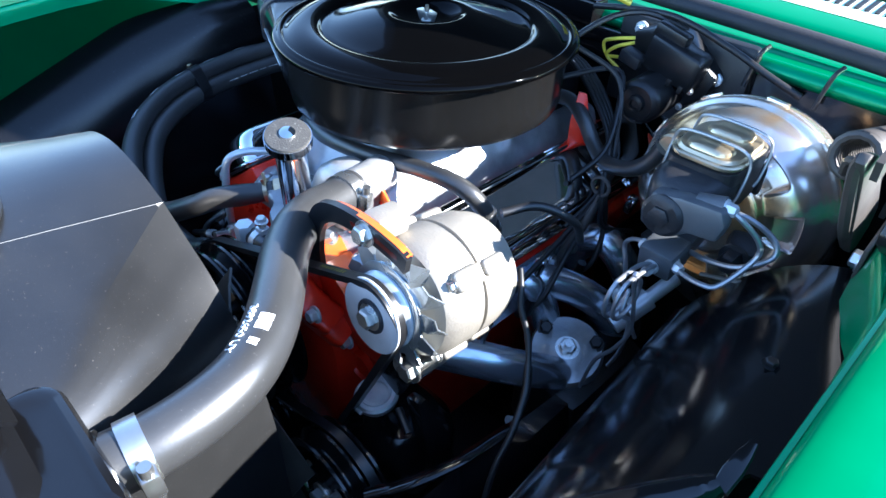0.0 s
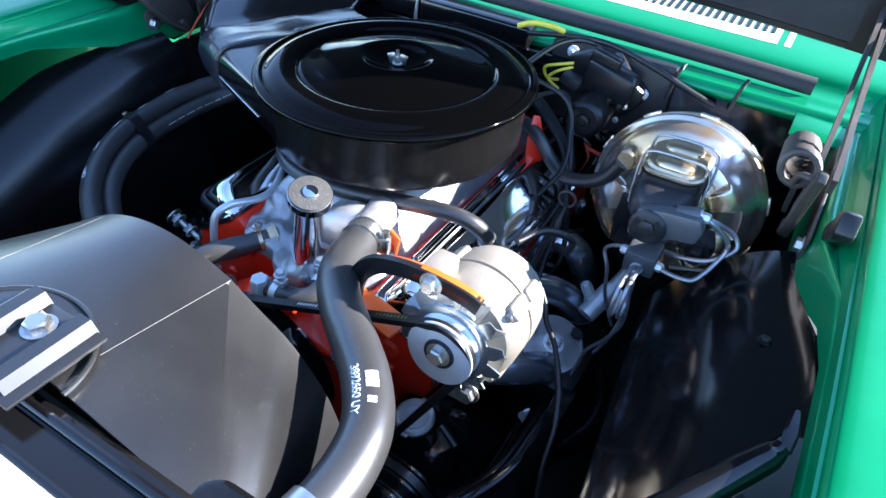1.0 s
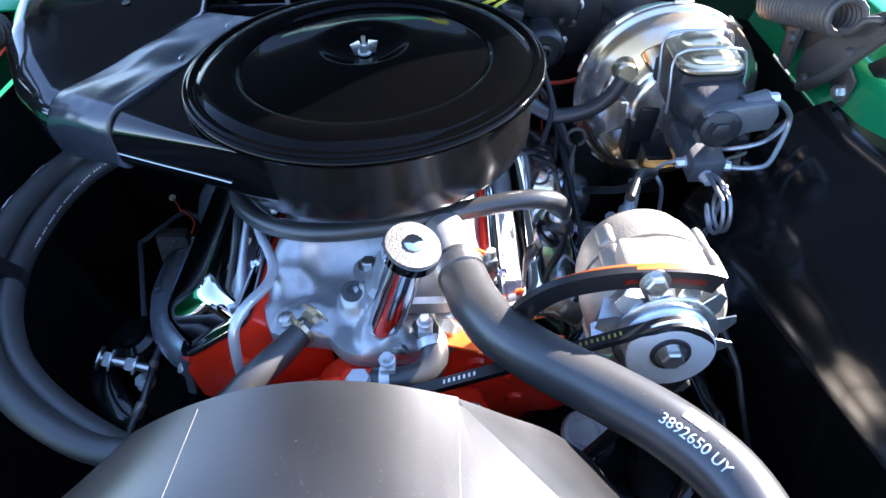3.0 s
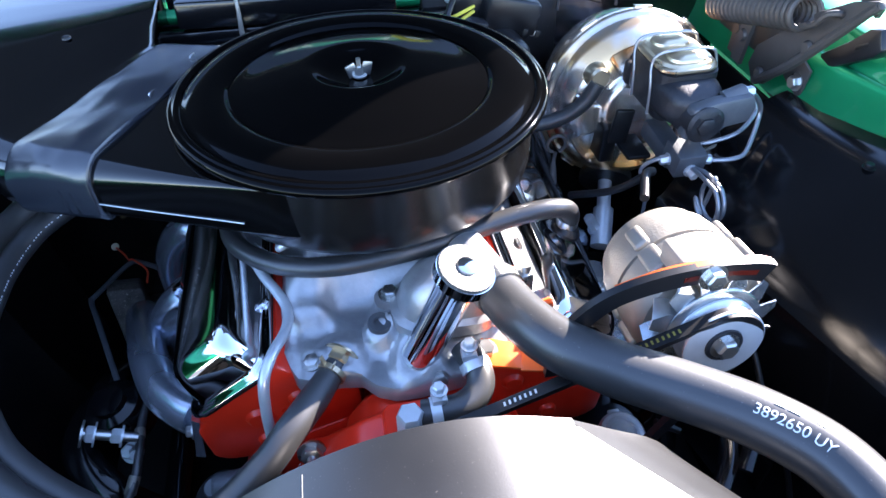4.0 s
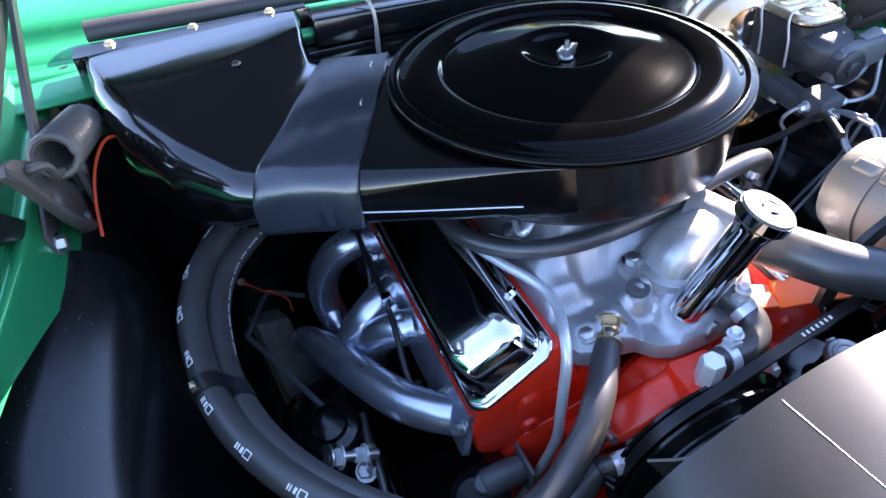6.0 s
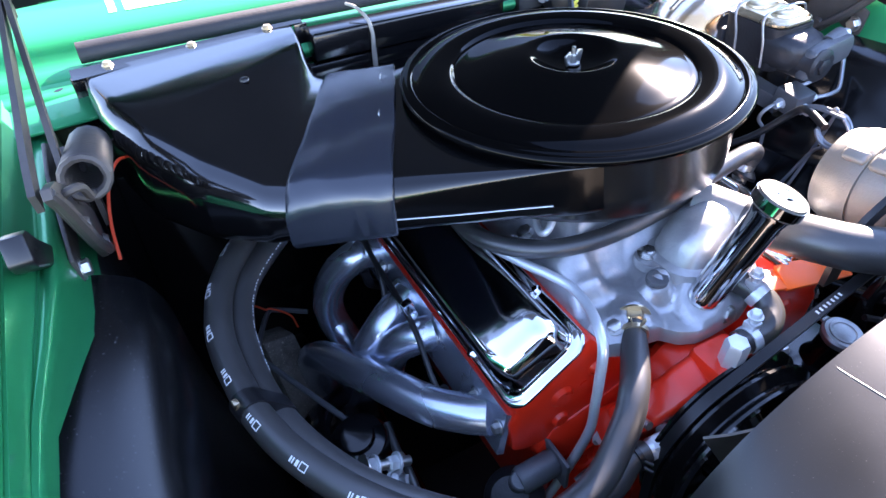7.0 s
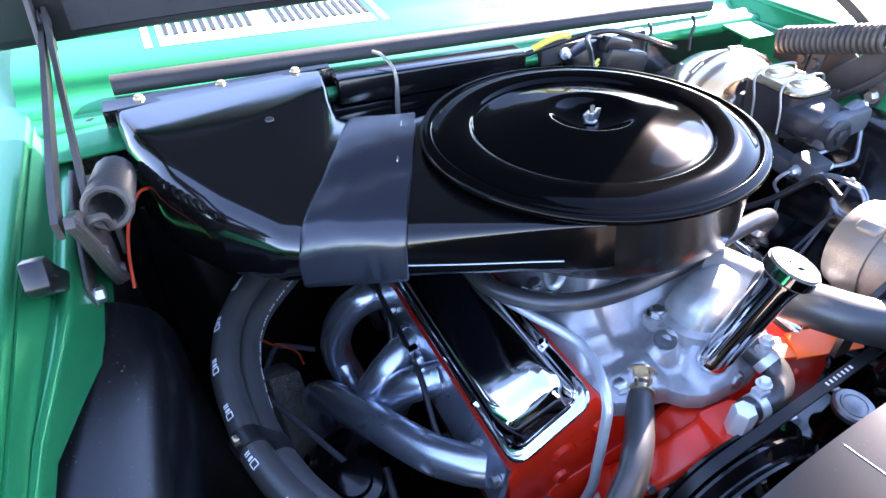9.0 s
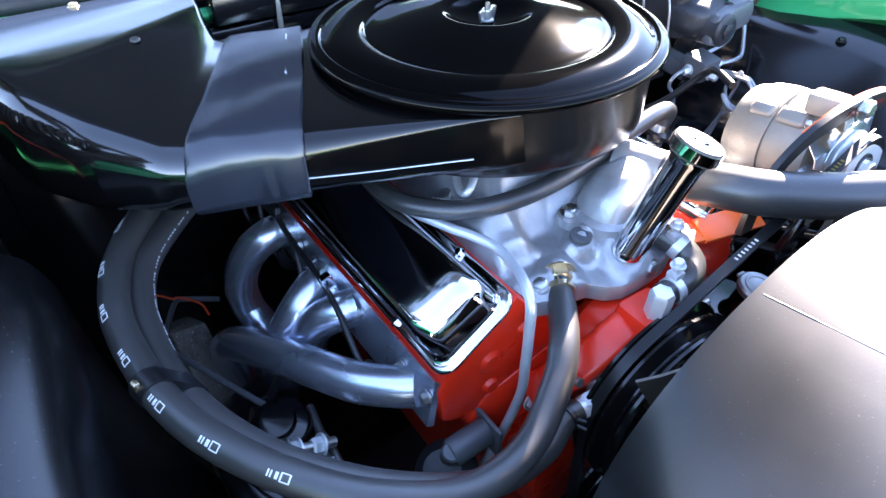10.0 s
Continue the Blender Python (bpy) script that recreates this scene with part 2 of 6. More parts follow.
def letters(name, text, size, m, material, parent, bend=None, depth=0.0004):
    """Printed words as thin raised letters; bend maps a flat point (x, y) to a place."""
    cu = bpy.data.curves.new(name, "FONT")
    cu.body, cu.size, cu.extrude, cu.align_x, cu.align_y = text, size, depth, "CENTER", "CENTER"
    tmp = new(name, cu)
    me = bpy.data.meshes.new_from_object(tmp.evaluated_get(bpy.context.evaluated_depsgraph_get()))
    bpy.data.objects.remove(tmp)
    bm = bmesh.new()
    bm.from_mesh(me)
    bpy.data.meshes.remove(me)
    if bend:
        for v in bm.verts:
            v.co = bend(v.co.x, v.co.y, v.co.z)
    else:
        bm.transform(m)
    return part(name, bm, material, parent)


# ---- ground and car body ----
bm = bmesh.new()
bmesh.ops.create_grid(bm, x_segments=8, y_segments=8, size=400)
solo("ground", bm, M_ASPHALT, "grey asphalt ground under the parked car", "ground", kind="structure")


def sheet(rows, thick=0.003):
    """A bent panel through rows of points, with a thickness."""
    bm = bmesh.new()
    vs = [[bm.verts.new(p) for p in r] for r in rows]
    for a, b in zip(vs, vs[1:]):
        for i in range(len(a) - 1):
            bm.faces.new((a[i], a[i + 1], b[i + 1], b[i]))
    bmesh.ops.recalc_face_normals(bm, faces=bm.faces)
    bmesh.ops.solidify(bm, geom=bm.faces[:], thickness=thick)
    return bm


def profile_along(profile, ys, bend=None, sub=5, thick=0.003):
    """A panel whose (x, z) section runs along y."""
    line = curve_points([(x, 0, z) for x, z in profile], sub)
    rows = []
    for y in ys:
        rows.append([bend(p.x, y, p.z) if bend else (p.x, y, p.z) for p in line])
    return sheet(rows, thick)


def steps(a, b, n):
    return [a + (b - a) * i / n for i in range(n + 1)]


def front_fender(side, label):
    """Crowned wing with a rain gutter and an inward flange; it falls gently to the front."""
    root = thing("front_fender", (side * 0.62, -0.1, 0.9), label, "fender", "front fenders")

    def bend(x, y, z):
        fall = -0.05 * max(0.0, (-0.25 - y)) - 0.02 * max(0.0, -y)
        if z < 0.9 and x < 0.52:
            k = max(0.1, 1 - max(0.0, 0.01 - y) * 5.2)
            z, x = 0.9 - (0.9 - z) * k, 0.5115 - (0.5115 - x) * k
        if x < 0.546:
            f = max(0.0, min(1.0, (0.02 - y) / (0.24 if side < 0 else 0.14)))
            x += (0.026 if side < 0 else 0.033) * f * f * (3 - 2 * f) * (0.546 - x) / 0.035
        return (side * x, y, z + fall)

    top = [(0.546, 0.935), (0.548, 0.941), (0.553, 0.9445), (0.575, 0.9470), (0.64, 0.9490), (0.72, 0.942), (0.80, 0.910), (0.845, 0.84), (0.86, 0.70), (0.85, 0.45), (0.83, 0.30)]
    part("outer_panel", profile_along(top, steps(-0.75, 0.75, 20), bend), M_GREEN, root)
    gutter = [(0.546, 0.936), (0.540, 0.928), (0.532, 0.915), (0.527, 0.912), (0.519, 0.915), (0.514, 0.912), (0.511, 0.898), (0.507, 0.872), (0.500, 0.850)]
    part("inner_flange", profile_along(gutter, steps(-0.75, 0.42, 16), bend, 3), M_GREEN, root)
    rib = tube([bend(0.5265, y, 0.9135) for y in steps(-0.6, 0.2, 8)], 0.0028, 8)
    part("flange_bead", rib, M_GREEN, root)
    return root


front_fender(1, "bright green metallic front fender on the driver side")
front_fender(-1, "bright green metallic front fender beside the hood hinge")


def inner_fender(side, label):
    """Black wheelhouse panel, which bulges up over the wheel and falls towards the frame."""
    def section(y):
        u = max(0.0, min(1.0, (-0.01 - y) / 0.17))
        u = u * u * (3 - 2 * u)
        fall = max(0.0, -0.03 - y)
        ex, ez = 0.514 + 0.044 * u, 0.868 + 0.016 * u - (0.36 if side < 0 else 0.06) * fall * fall / (fall + 0.03)
        a0, r = radians(5), 0.080 + 0.045 * u
        row = []
        x, z = ex, ez
        for k in range(25):
            a = a0 + (radians(82) - a0) * k / 24
            if side > 0:
                f = k / 24
                nx, nz = 0.391 + 0.11 * (-0.12 - y), 0.748 + 0.12 * (-0.12 - y)
                x = ex * (1 - f) ** 2 + (ex - 0.078) * 2 * f * (1 - f) + nx * f * f
                z = ez * (1 - f) ** 2 + (ez - 0.014) * 2 * f * (1 - f) + nz * f * f
            elif k:
                # broad crown, tight shoulder, steep side
                b = radians(float(np.interp(k / 24, [0, 0.25, 0.48, 0.62, 1], [8, 26, 42, 66, 82])))
                x, z = x - r * 0.055 * math.cos(b), z - r * 0.055 * math.sin(b)
            row.append((side * x, y, z))
        x, z = abs(row[-1][0]), row[-1][2]
        for k in range(1, 11):
            f = k / 10
            if side > 0:
                row.append((x - 0.004 - 0.012 * f, y, z - 0.004 + (0.34 - z) * (f - 0.1)))
            else:
                row.append((side * (x - 0.014 * f - 0.10 * f * f), y, z + (0.30 - z) * f))
        return row

    root = thing("inner_fender", (side * 0.42, -0.1, 0.7), label, "inner fender", "inner fenders")
    rows = [section(y) for y in steps(-0.72, 0.034, 40)]
    if side > 0:
        # the front edge runs obliquely under the brace
        start = [float(np.interp(p[0], [0.30, 0.40, 0.447, 0.49, 0.53], [-0.52, -0.47, -0.385, -0.315, -0.225])) for p in section(-0.25)]
        rows = [[section(y0 + (0.034 - y0) * f)[k] for k, y0 in enumerate(start)] for f in steps(0, 1, 36)]
    part("wheelhouse_panel", sheet(rows), M_WHEELHOUSE if side < 0 else M_BLACK, root, sharp=40)
    part("rear_apron", profile_along([(0.505, 0.84), (0.50, 0.70), (0.48, 0.50), (0.46, 0.30)], steps(0.02, 0.30, 6), lambda x, y, z: (side * x, y, z)), M_CHASSIS, root)
    for y in (-0.30, -0.12) if side > 0 else ():
        p = section(y)[7]
        part("bolt", hexagon(0.005, 0.005, along((p[0], p[1], p[2] + 0.001), (0, 0, 1))), M_SATIN, root)
    return root


inner_fender(1, "glossy black inner fender panel below the green flange")
inner_fender(-1, "glossy black rounded wheelhouse panel with dust specks")

# cowl and firewall
cowl = thing("cowl", (0, 0.45, 0.95), "green cowl panel with white stripes and air slots", "cowl", kind="structure")
sec = [(0.274, 0.909), (0.269, 0.914), (0.268, 0.921), (0.275, 0.929), (0.290, 0.931), (0.300, 0.934), (0.303, 0.932), (0.335, 0.935), (0.347, 0.942), (0.356, 0.951), (0.368, 0.957), (0.40, 0.963), (0.46, 0.968), (0.56, 0.974), (0.61, 0.985)]
rows = []
for x in steps(-0.56, 0.56, 28):
    rows.append([(x, p.y, p.z - 0.022 * x * (1 if p.y > 0.31 else 0.5)) for p in curve_points([(0, y, z) for y, z in sec], 3)])
part("cowl_panel", sheet(rows, 0.002), M_GREEN, cowl)


def cowl_z(x, y):
    base = float(np.interp(y, [0.347, 0.356, 0.368, 0.40, 0.46, 0.56], [0.942, 0.951, 0.957, 0.963, 0.968, 0.974]))
    return base - 0.022 * x


def stripe(x0, x1, y0, y1):
    rows = [[(x, y, cowl_z(x, y) + 0.0012) for x in steps(x0, x1, 12)] for y in steps(y0, y1, 6)]
    return sheet(rows, 0.0008)


for s in (1, -1):
    part("stripe", stripe(s * 0.095, s * 0.390, 0.398, 0.55), M_WHITE, cowl, "broad white racing stripe")
    part("pinstripe", stripe(s * 0.400, s * 0.409, 0.398, 0.55), M_WHITE, cowl)
    part("pinstripe", stripe(s * 0.076, s * 0.085, 0.398, 0.55), M_WHITE, cowl)
slot_mesh = None
for i in list(range(-31, -21)) + list(range(-19, -7)) + list(range(8, 32)):
    x = i * 0.0122
    y = 0.458
    if slot_mesh is None:
        ob = part("air_slot", prism(rounded(0.0030, 0.030, 0.0022, 3), 0.0035), M_CHASSIS, cowl)
        slot_mesh = ob.data
    else:
        ob = new("air_slot", slot_mesh)
        ob.parent = cowl
        ob.matrix_parent_inverse = Matrix.Translation(-cowl.location)
    ob.matrix_basis = pose(x, y, cowl_z(x, y) + 0.0012, 4, 1.3, 0)
part("corner_plate", block(0.10, 0.10, 0.004, pose(-0.50, 0.262, 0.930, 4, -2, 0), 0.0015), M_GREEN, cowl)
part("corner_plate", block(0.10, 0.10, 0.004, pose(0.50, 0.262, 0.915, 4, 2, 0), 0.0015), M_GREEN, cowl)
for s in (1, -1):
    part("hole_plug", lathe([(0, 0.002), (0.007, 0.002), (0.011, 0.001), (0.012, 0)], pose(s * 0.490, 0.292, 0.926 - s * 0.0085, 4, s * 2, 0), 20), M_SATIN, cowl)

seal = solo("hood_seal", tube([(-0.456, 0.326, 0.9575), (-0.3, 0.325, 0.955), (0, 0.322, 0.950), (0.3, 0.319, 0.944), (0.458, 0.316, 0.939)], 0.0125, 14, flat=0.8), M_SEAL,
            "dark grey foam rubber hood seal lying along the cowl", "seal")
fire = thing("firewall", (0, 0.28, 0.6), "black painted firewall behind the engine", "firewall", kind="structure")
part("firewall_panel", block(1.10, 0.02, 0.68, pose(0, 0.284, 0.576), 0.004), M_BLACK, fire)
part("heater_blank_panel", block(0.34, 0.018, 0.26, pose(-0.30, 0.266, 0.70), 0.008), M_BLACK, fire)
part("cowl_ledge", block(0.270, 0.036, 0.034, pose(-0.069, 0.262, 0.929, 0, 1.2, 0), 0.004), M_BLACK, fire)
part("cowl_ledge", block(0.50, 0.022, 0.022, pose(-0.02, 0.258, 0.900), 0.007), M_BLACK, fire)
part("cowl_ledge", block(0.56, 0.020, 0.020, pose(-0.04, 0.256, 0.882), 0.008), M_BLACK, fire)

# open hood, standing up behind the bay on its hinges
hood = thing("hood", (0, 0.385, 1.0), "open hood, green outside with a black pad underneath", "hood")
HOOD = pose(0, 0.300, 1.0225, -84, 0, 0)


def hood_point(x, y, h):
    """The hood is crowned: its sides lie a little lower than its middle."""
    x *= 1.072
    return HOOD @ V(x, -y + 0.012 * (x / 0.52) ** 2, h - 0.012 * (x / 0.52) ** 2) + V(0, 0, -0.024 * x)


part("hood_skin", sheet([[hood_point(x, y, 0.034) for x in steps(-0.518, 0.518, 16)] for y in steps(0.0, 1.2, 8)], 0.003), M_GREEN, hood)
for s in (-1, 1):
    part("hood_rim", sheet([[hood_point(s * x, y, h) for y in steps(0.004, 1.19, 8)] for x, h in ((0.515, 0.033), (0.513, 0.004), (0.505, 0.0), (0.44, 0.0), (0.43, 0.010))], 0.002), M_SATIN, hood)
part("hood_rear_rim", sheet([[hood_point(x, y, h) for x in steps(-0.515, 0.515, 16)] for y, h in ((0.002, 0.033), (0.002, 0.004), (0.005, 0.0), (0.012, 0.0), (0.016, 0.008))], 0.002), M_SATIN, hood)
part("insulation_pad", sheet([[hood_point(x, y, 0.006) for x in steps(-0.445, 0.445, 14)] for y in steps(0.013, 1.18, 8)], 0.006), M_PAD, hood, "black pad under the hood")
ws = thing("windshield", (0, 0.95, 1.2), "sloping windshield behind the cowl", "windshield", kind="structure")
M_GLASS = mat("dark_glass", (0.012, 0.014, 0.015), 0.03, 0, 0.0, 0.02, 5, spec=0.6)
part("pane", sheet([[(x, y + 0.16 * (abs(x) / 0.7) ** 2, z) for x in steps(-0.68, 0.68, 12)] for y, z in ((0.60, 0.985), (0.85, 1.14), (1.10, 1.30), (1.28, 1.40))], 0.005), M_GLASS, ws)

# front support, radiator and lower frame
sup = thing("radiator_support", (0, -0.62, 0.7), "black front panel that carries the radiator", "radiator support")
part("lower_wall", block(1.30, 0.02, 0.60, pose(0, -0.73, 0.60), 0.004), M_BLACK, sup)
part("side_panel", block(0.26, 0.14, 0.55, pose(0.43, -0.66, 0.56), 0.01), M_BLACK, sup)
part("side_panel", block(0.26, 0.14, 0.55, pose(-0.43, -0.66, 0.56), 0.01), M_BLACK, sup)
frame_low = thing("chassis_frame", (0, -0.1, 0.35), "black chassis rails and crossmember under the engine", "chassis")
for s in (1, -1):
    part("rail", block(0.09, 1.3, 0.11, pose(s * 0.34, -0.1, 0.40), 0.012), M_CHASSIS, frame_low)
part("crossmember", block(0.75, 0.20, 0.10, pose(0, -0.12, 0.36), 0.015), M_CHASSIS, frame_low)
part("splash_pan", block(1.4, 1.3, 0.01, pose(0, -0.1, 0.28)), M_CHASSIS, frame_low)
for s in (1, -1):
    part("strut", block(0.022, 0.022, 0.30, pose(s * 0.34, -0.1, 0.14)), M_CHASSIS, frame_low)


# ---- engine ----
BANK = radians(34.5)


def head_frame(side, y):
    """Frame on the rocker rail: x outwards and down, y to the rear, z out of the rail."""
    u = V(side * math.cos(BANK), 0, -math.sin(BANK))
    w = V(side * math.sin(BANK), 0, math.cos(BANK))
    c = V(side * 0.1572, y, 0.7625)
    v = V(0, 1, 0)
    return Matrix(((u.x, v.x, w.x, c.x), (u.y, v.y, w.y, c.y), (u.z, v.z, w.z, c.z), (0, 0, 0, 1)))


BANK_Y = {-1: 0.048, 1: 0.026}


def valve_cover(side, label):
    m = head_frame(side, BANK_Y[side])
    root = thing("valve_cover", m.translation, label, "valve cover", "valve covers")
    rings = []
    for hx, hy, h, r in ((0.0485, 0.2525, 0.0, 0.017), (0.0500, 0.2540, 0.0012, 0.018), (0.0502, 0.2542, 0.0028, 0.018), (0.0492, 0.2532, 0.0044, 0.018), (0.0465, 0.2505, 0.0046, 0.017), (0.0425, 0.2460, 0.0044, 0.016),
                         (0.0412, 0.2445, 0.0056, 0.016), (0.0405, 0.2435, 0.009, 0.016), (0.0396, 0.2415, 0.020, 0.017), (0.0388, 0.2390, 0.029, 0.018), (0.0372, 0.2355, 0.0355, 0.018),
                         (0.0345, 0.2310, 0.0402, 0.018), (0.0310, 0.2262, 0.0428, 0.017), (0.0265, 0.2210, 0.0440, 0.015), (0.0220, 0.2165, 0.0443, 0.013), (0.012, 0.205, 0.0444, 0.009)):
        rings.append([m @ V(x, y, h) for x, y in rounded(hx, hy, r, 8)])
    part("cover_shell", loft(rings), M_CHROME, root, sharp=60)
    part("gasket", loft([[m @ V(x, y, h) for x, y in rounded(0.0480, 0.2520, 0.017, 6)] for h in (-0.003, -0.0002)]), M_SATIN, root)
    for y in (-0.17, 0.17):
        for sx in (-1, 1):
            part("hold_down_bolt", hexagon(0.0042, 0.0050, m @ pose(sx * 0.0455, y, 0.0044)), M_CHROME, root)
    return root


valve_cover(-1, "chrome valve cover on the passenger bank, sooty reflections")
valve_cover(1, "chrome valve cover under the ignition wires")

engine = thing("engine_block", (0, 0.0, 0.6), "orange-red painted V8 engine block and cylinder heads", "engine")


def cylinder_head(side):
    y0 = BANK_Y[side]
    m = head_frame(side, y0)
    out = [(-0.052, -0.003), (0.050, -0.003), (0.052, -0.012), (0.0655, -0.018), (0.0875, -0.0585), (0.080, -0.075), (0.035, -0.110), (-0.06, -0.120), (-0.085, -0.075), (-0.062, -0.035), (-0.054, -0.02)]
    bm = prism(out, 0.496, m @ Matrix(((1, 0, 0, 0), (0, 0, -1, 0), (0, 1, 0, 0), (0, 0, 0, 1))), 0.006, 2)
    ends = []
    for x, z, r in ((0.01, -0.045, 0.014), (-0.035, -0.05, 0.011), (0.030, -0.075, 0.010)):
        ends.append(lathe([(0, 0.004), (r * 0.7, 0.004), (r, 0.0), (r, -0.01)], along(m @ V(x, -0.248, z), (0, -1, 0)), 20))
    return joined(bm, *ends)


part("cylinder_head", cylinder_head(-1), M_ORANGE, engine)
part("cylinder_head", cylinder_head(1), M_ORANGE, engine)
crank = prism([(-0.06, 0.70), (0.06, 0.70), (0.150, 0.672), (0.172, 0.640), (0.135, 0.590), (0.13, 0.40), (-0.13, 0.40), (-0.135, 0.590), (-0.172, 0.640), (-0.150, 0.672)], 0.52,
              Matrix(((1, 0, 0, 0), (0, 0, -1, 0.055), (0, 1, 0, 0), (0, 0, 0, 1))), 0.012)
part("crankcase", crank, M_ORANGE, engine)
tc = loft([[V(x, y, 0.545 + z) for x, z in rounded(0.095 * k, 0.135 * k, 0.06 * k, 8)] for y, k in ((-0.20, 1.0), (-0.222, 0.98), (-0.234, 0.93), (-0.238, 0.85))])
part("timing_cover", tc, M_ORANGE, engine)
part("oil_pan", block(0.26, 0.5, 0.12, pose(0, 0.05, 0.35), 0.02), M_BLACK, engine)
# cast bosses and ribs on the front of the block
for side in (-1, 1):
    part("core_plug", lathe([(0, 0.002), (0.017, 0.002), (0.019, 0.006), (0.021, 0.006), (0.021, -0.004)], along((side * 0.105, -0.208, 0.605), (0, -1, 0)), 24), M_ORANGE, engine)

# water pump
wp = thing("water_pump", (0, -0.25, 0.69), "orange cast water pump with hex plug and bypass hose", "water pump")
part("pump_body", lumpy(lathe([(0, -0.02), (0.055, -0.02), (0.062, -0.01), (0.060, 0.02), (0.045, 0.032), (0.026, 0.04), (0.022, 0.075), (0, 0.075)], along((0, -0.225, 0.695), (0, -1, 0)), 32), 0.001, 60), M_ORANGE, wp)
def pump_leg(line, half_w, half_h):
    """A cast leg with rounded edges along a bent line."""
    pts = curve_points(line, 5)
    rings = []
    for i, p in enumerate(pts):
        t = (pts[min(i + 1, len(pts) - 1)] - pts[max(0, i - 1)]).normalized()
        up = (V(0, -0.35, 1) - t * t.dot(V(0, -0.35, 1))).normalized()
        side = t.cross(up)
        k = 1.0 if 0 < i < len(pts) - 1 else 0.86
        rings.append([p + side * a * k + up * b * k for a, b in rounded(half_w, half_h, min(half_w, half_h) * 0.55, 4)])
    return lumpy(loft(rings), 0.0008, 70)


for s in (-1, 1):
    part("pump_leg", pump_leg([(s * 0.010, -0.253, 0.743), (s * 0.036, -0.256, 0.740), (s * 0.058, -0.253, 0.725), (s * 0.078, -0.246, 0.706), (s * 0.098, -0.236, 0.690)], 0.018, 0.014), M_ORANGE, wp)
    part("pump_leg", pump_leg([(s * 0.030, -0.245, 0.705), (s * 0.065, -0.238, 0.690), (s * 0.100, -0.222, 0.662)], 0.020, 0.018), M_ORANGE, wp)
part("plug_boss", lumpy(loft([[V(-0.003 + x * k, -0.262 + y * k, z) for x, y in rounded(0.024, 0.022, 0.007, 5)] for z, k in ((0.715, 1.15), (0.745, 1.08), (0.762, 1.0), (0.7655, 0.92))]), 0.0006, 60), M_ORANGE, wp)
part("bypass_boss", lumpy(tube([(0.024, -0.255, 0.73), (0.020, -0.262, 0.762), (0.014, -0.266, 0.776)], [0.020, 0.016, 0.013], 14), 0.001, 60), M_ORANGE, wp)
part("hose_nipple", joined(tube([(-0.052, -0.272, 0.702), (-0.070, -0.281, 0.7015), (-0.113, -0.2790, 0.7010)], [0.0105, 0.0098, 0.0098], 20, 2), hexagon(0.0125, 0.026, along((-0.070, -0.281, 0.7013), (-1, 0.03, -0.01)))), M_ZINC, wp, "bright steel hose nipple")
part("nipple_clamp", joined(lathe([(0.0126, -0.0025), (0.0140, -0.0025), (0.0140, 0.0025), (0.0126, 0.0025)], along((-0.113, -0.279, 0.7012), (-1, -0.05, -0.05)), 28), tube([(-0.112, -0.290, 0.7085), (-0.108, -0.297, 0.709)], 0.0018, 8), tube([(-0.114, -0.2925, 0.704), (-0.110, -0.300, 0.703)], 0.0018, 8)), M_SATIN, wp)
part("hex_plug", joined(lathe([(0, 0), (0.0116, 0), (0.0116, 0.029), (0.0098, 0.0315), (0, 0.0315)], along((-0.005, -0.271, 0.763), (0, -0.05, 1)), 6)), M_ZINC, wp, "large bright hex plug")
by = part("bypass_hose", tube([(0.006, -0.266, 0.779), (0.024, -0.268, 0.781), (0.042, -0.266, 0.782), (0.056, -0.258, 0.785), (0.061, -0.246, 0.790), (0.058, -0.232, 0.795), (0.052, -0.216, 0.799)], 0.0125, 18), M_RUBBER, wp, "moulded bypass hose elbow")
for p, d, top in (((0.018, -0.2675, 0.7805), (1, 0, 0.05), (0.021, -0.264, 0.7955)), ((0.0590, -0.2370, 0.7930), (0.2, -1, -0.35), (0.0535, -0.2325, 0.8070))):
    clamp = part("clamp", lathe([(0.0127, -0.0045), (0.0137, -0.0045), (0.0137, 0.0045), (0.0127, 0.0045)], along(p, d), 28), M_ZINC, by)
    part("clamp_screw", joined(block(0.013, 0.012, 0.008, pose(*top), 0.0012), lathe([(0, 0), (0.0042, 0), (0.0042, 0.008), (0, 0.008)], pose(top[0], top[1], top[2] + 0.003), 12), hexagon(0.0055, 0.007, pose(top[0], top[1], top[2] + 0.0105))), M_ZINC, clamp)
for p in ((0.094, -0.256, 0.715), (-0.105, -0.225, 0.66), (0.105, -0.225, 0.66)):
    part("pump_bolt", hexagon(0.0078, 0.011, along(p, (0, -1, 0.15))), M_ZINC, wp)

# intake manifold
man = thing("intake_manifold", (0, 0.0, 0.78), "cast aluminium intake manifold between the orange heads", "intake manifold")


def bump(x, y, cx, cy, r, h, soft=0.20):
    d = math.hypot(x - cx, y - cy) / r
    return h * max(0.0, min(1.0, (1 + soft - d) / (2 * soft))) ** 1.0 if soft < 1 else h * math.exp(-d * d)


def ease(a, b, v):
    t = max(0.0, min(1.0, (v - a) / (b - a)))
    return t * t * (3 - 2 * t)


FRONT_X = [-0.116, -0.108, -0.103, -0.096, -0.083, -0.060, -0.040, -0.028, -0.012, 0.010, 0.030, 0.050, 0.075, 0.100, 0.116]
FRONT_Y = [-0.140, -0.175, -0.192, -0.206, -0.212, -0.210, -0.214, -0.227, -0.235, -0.235, -0.234, -0.231, -0.221, -0.205, -0.160]


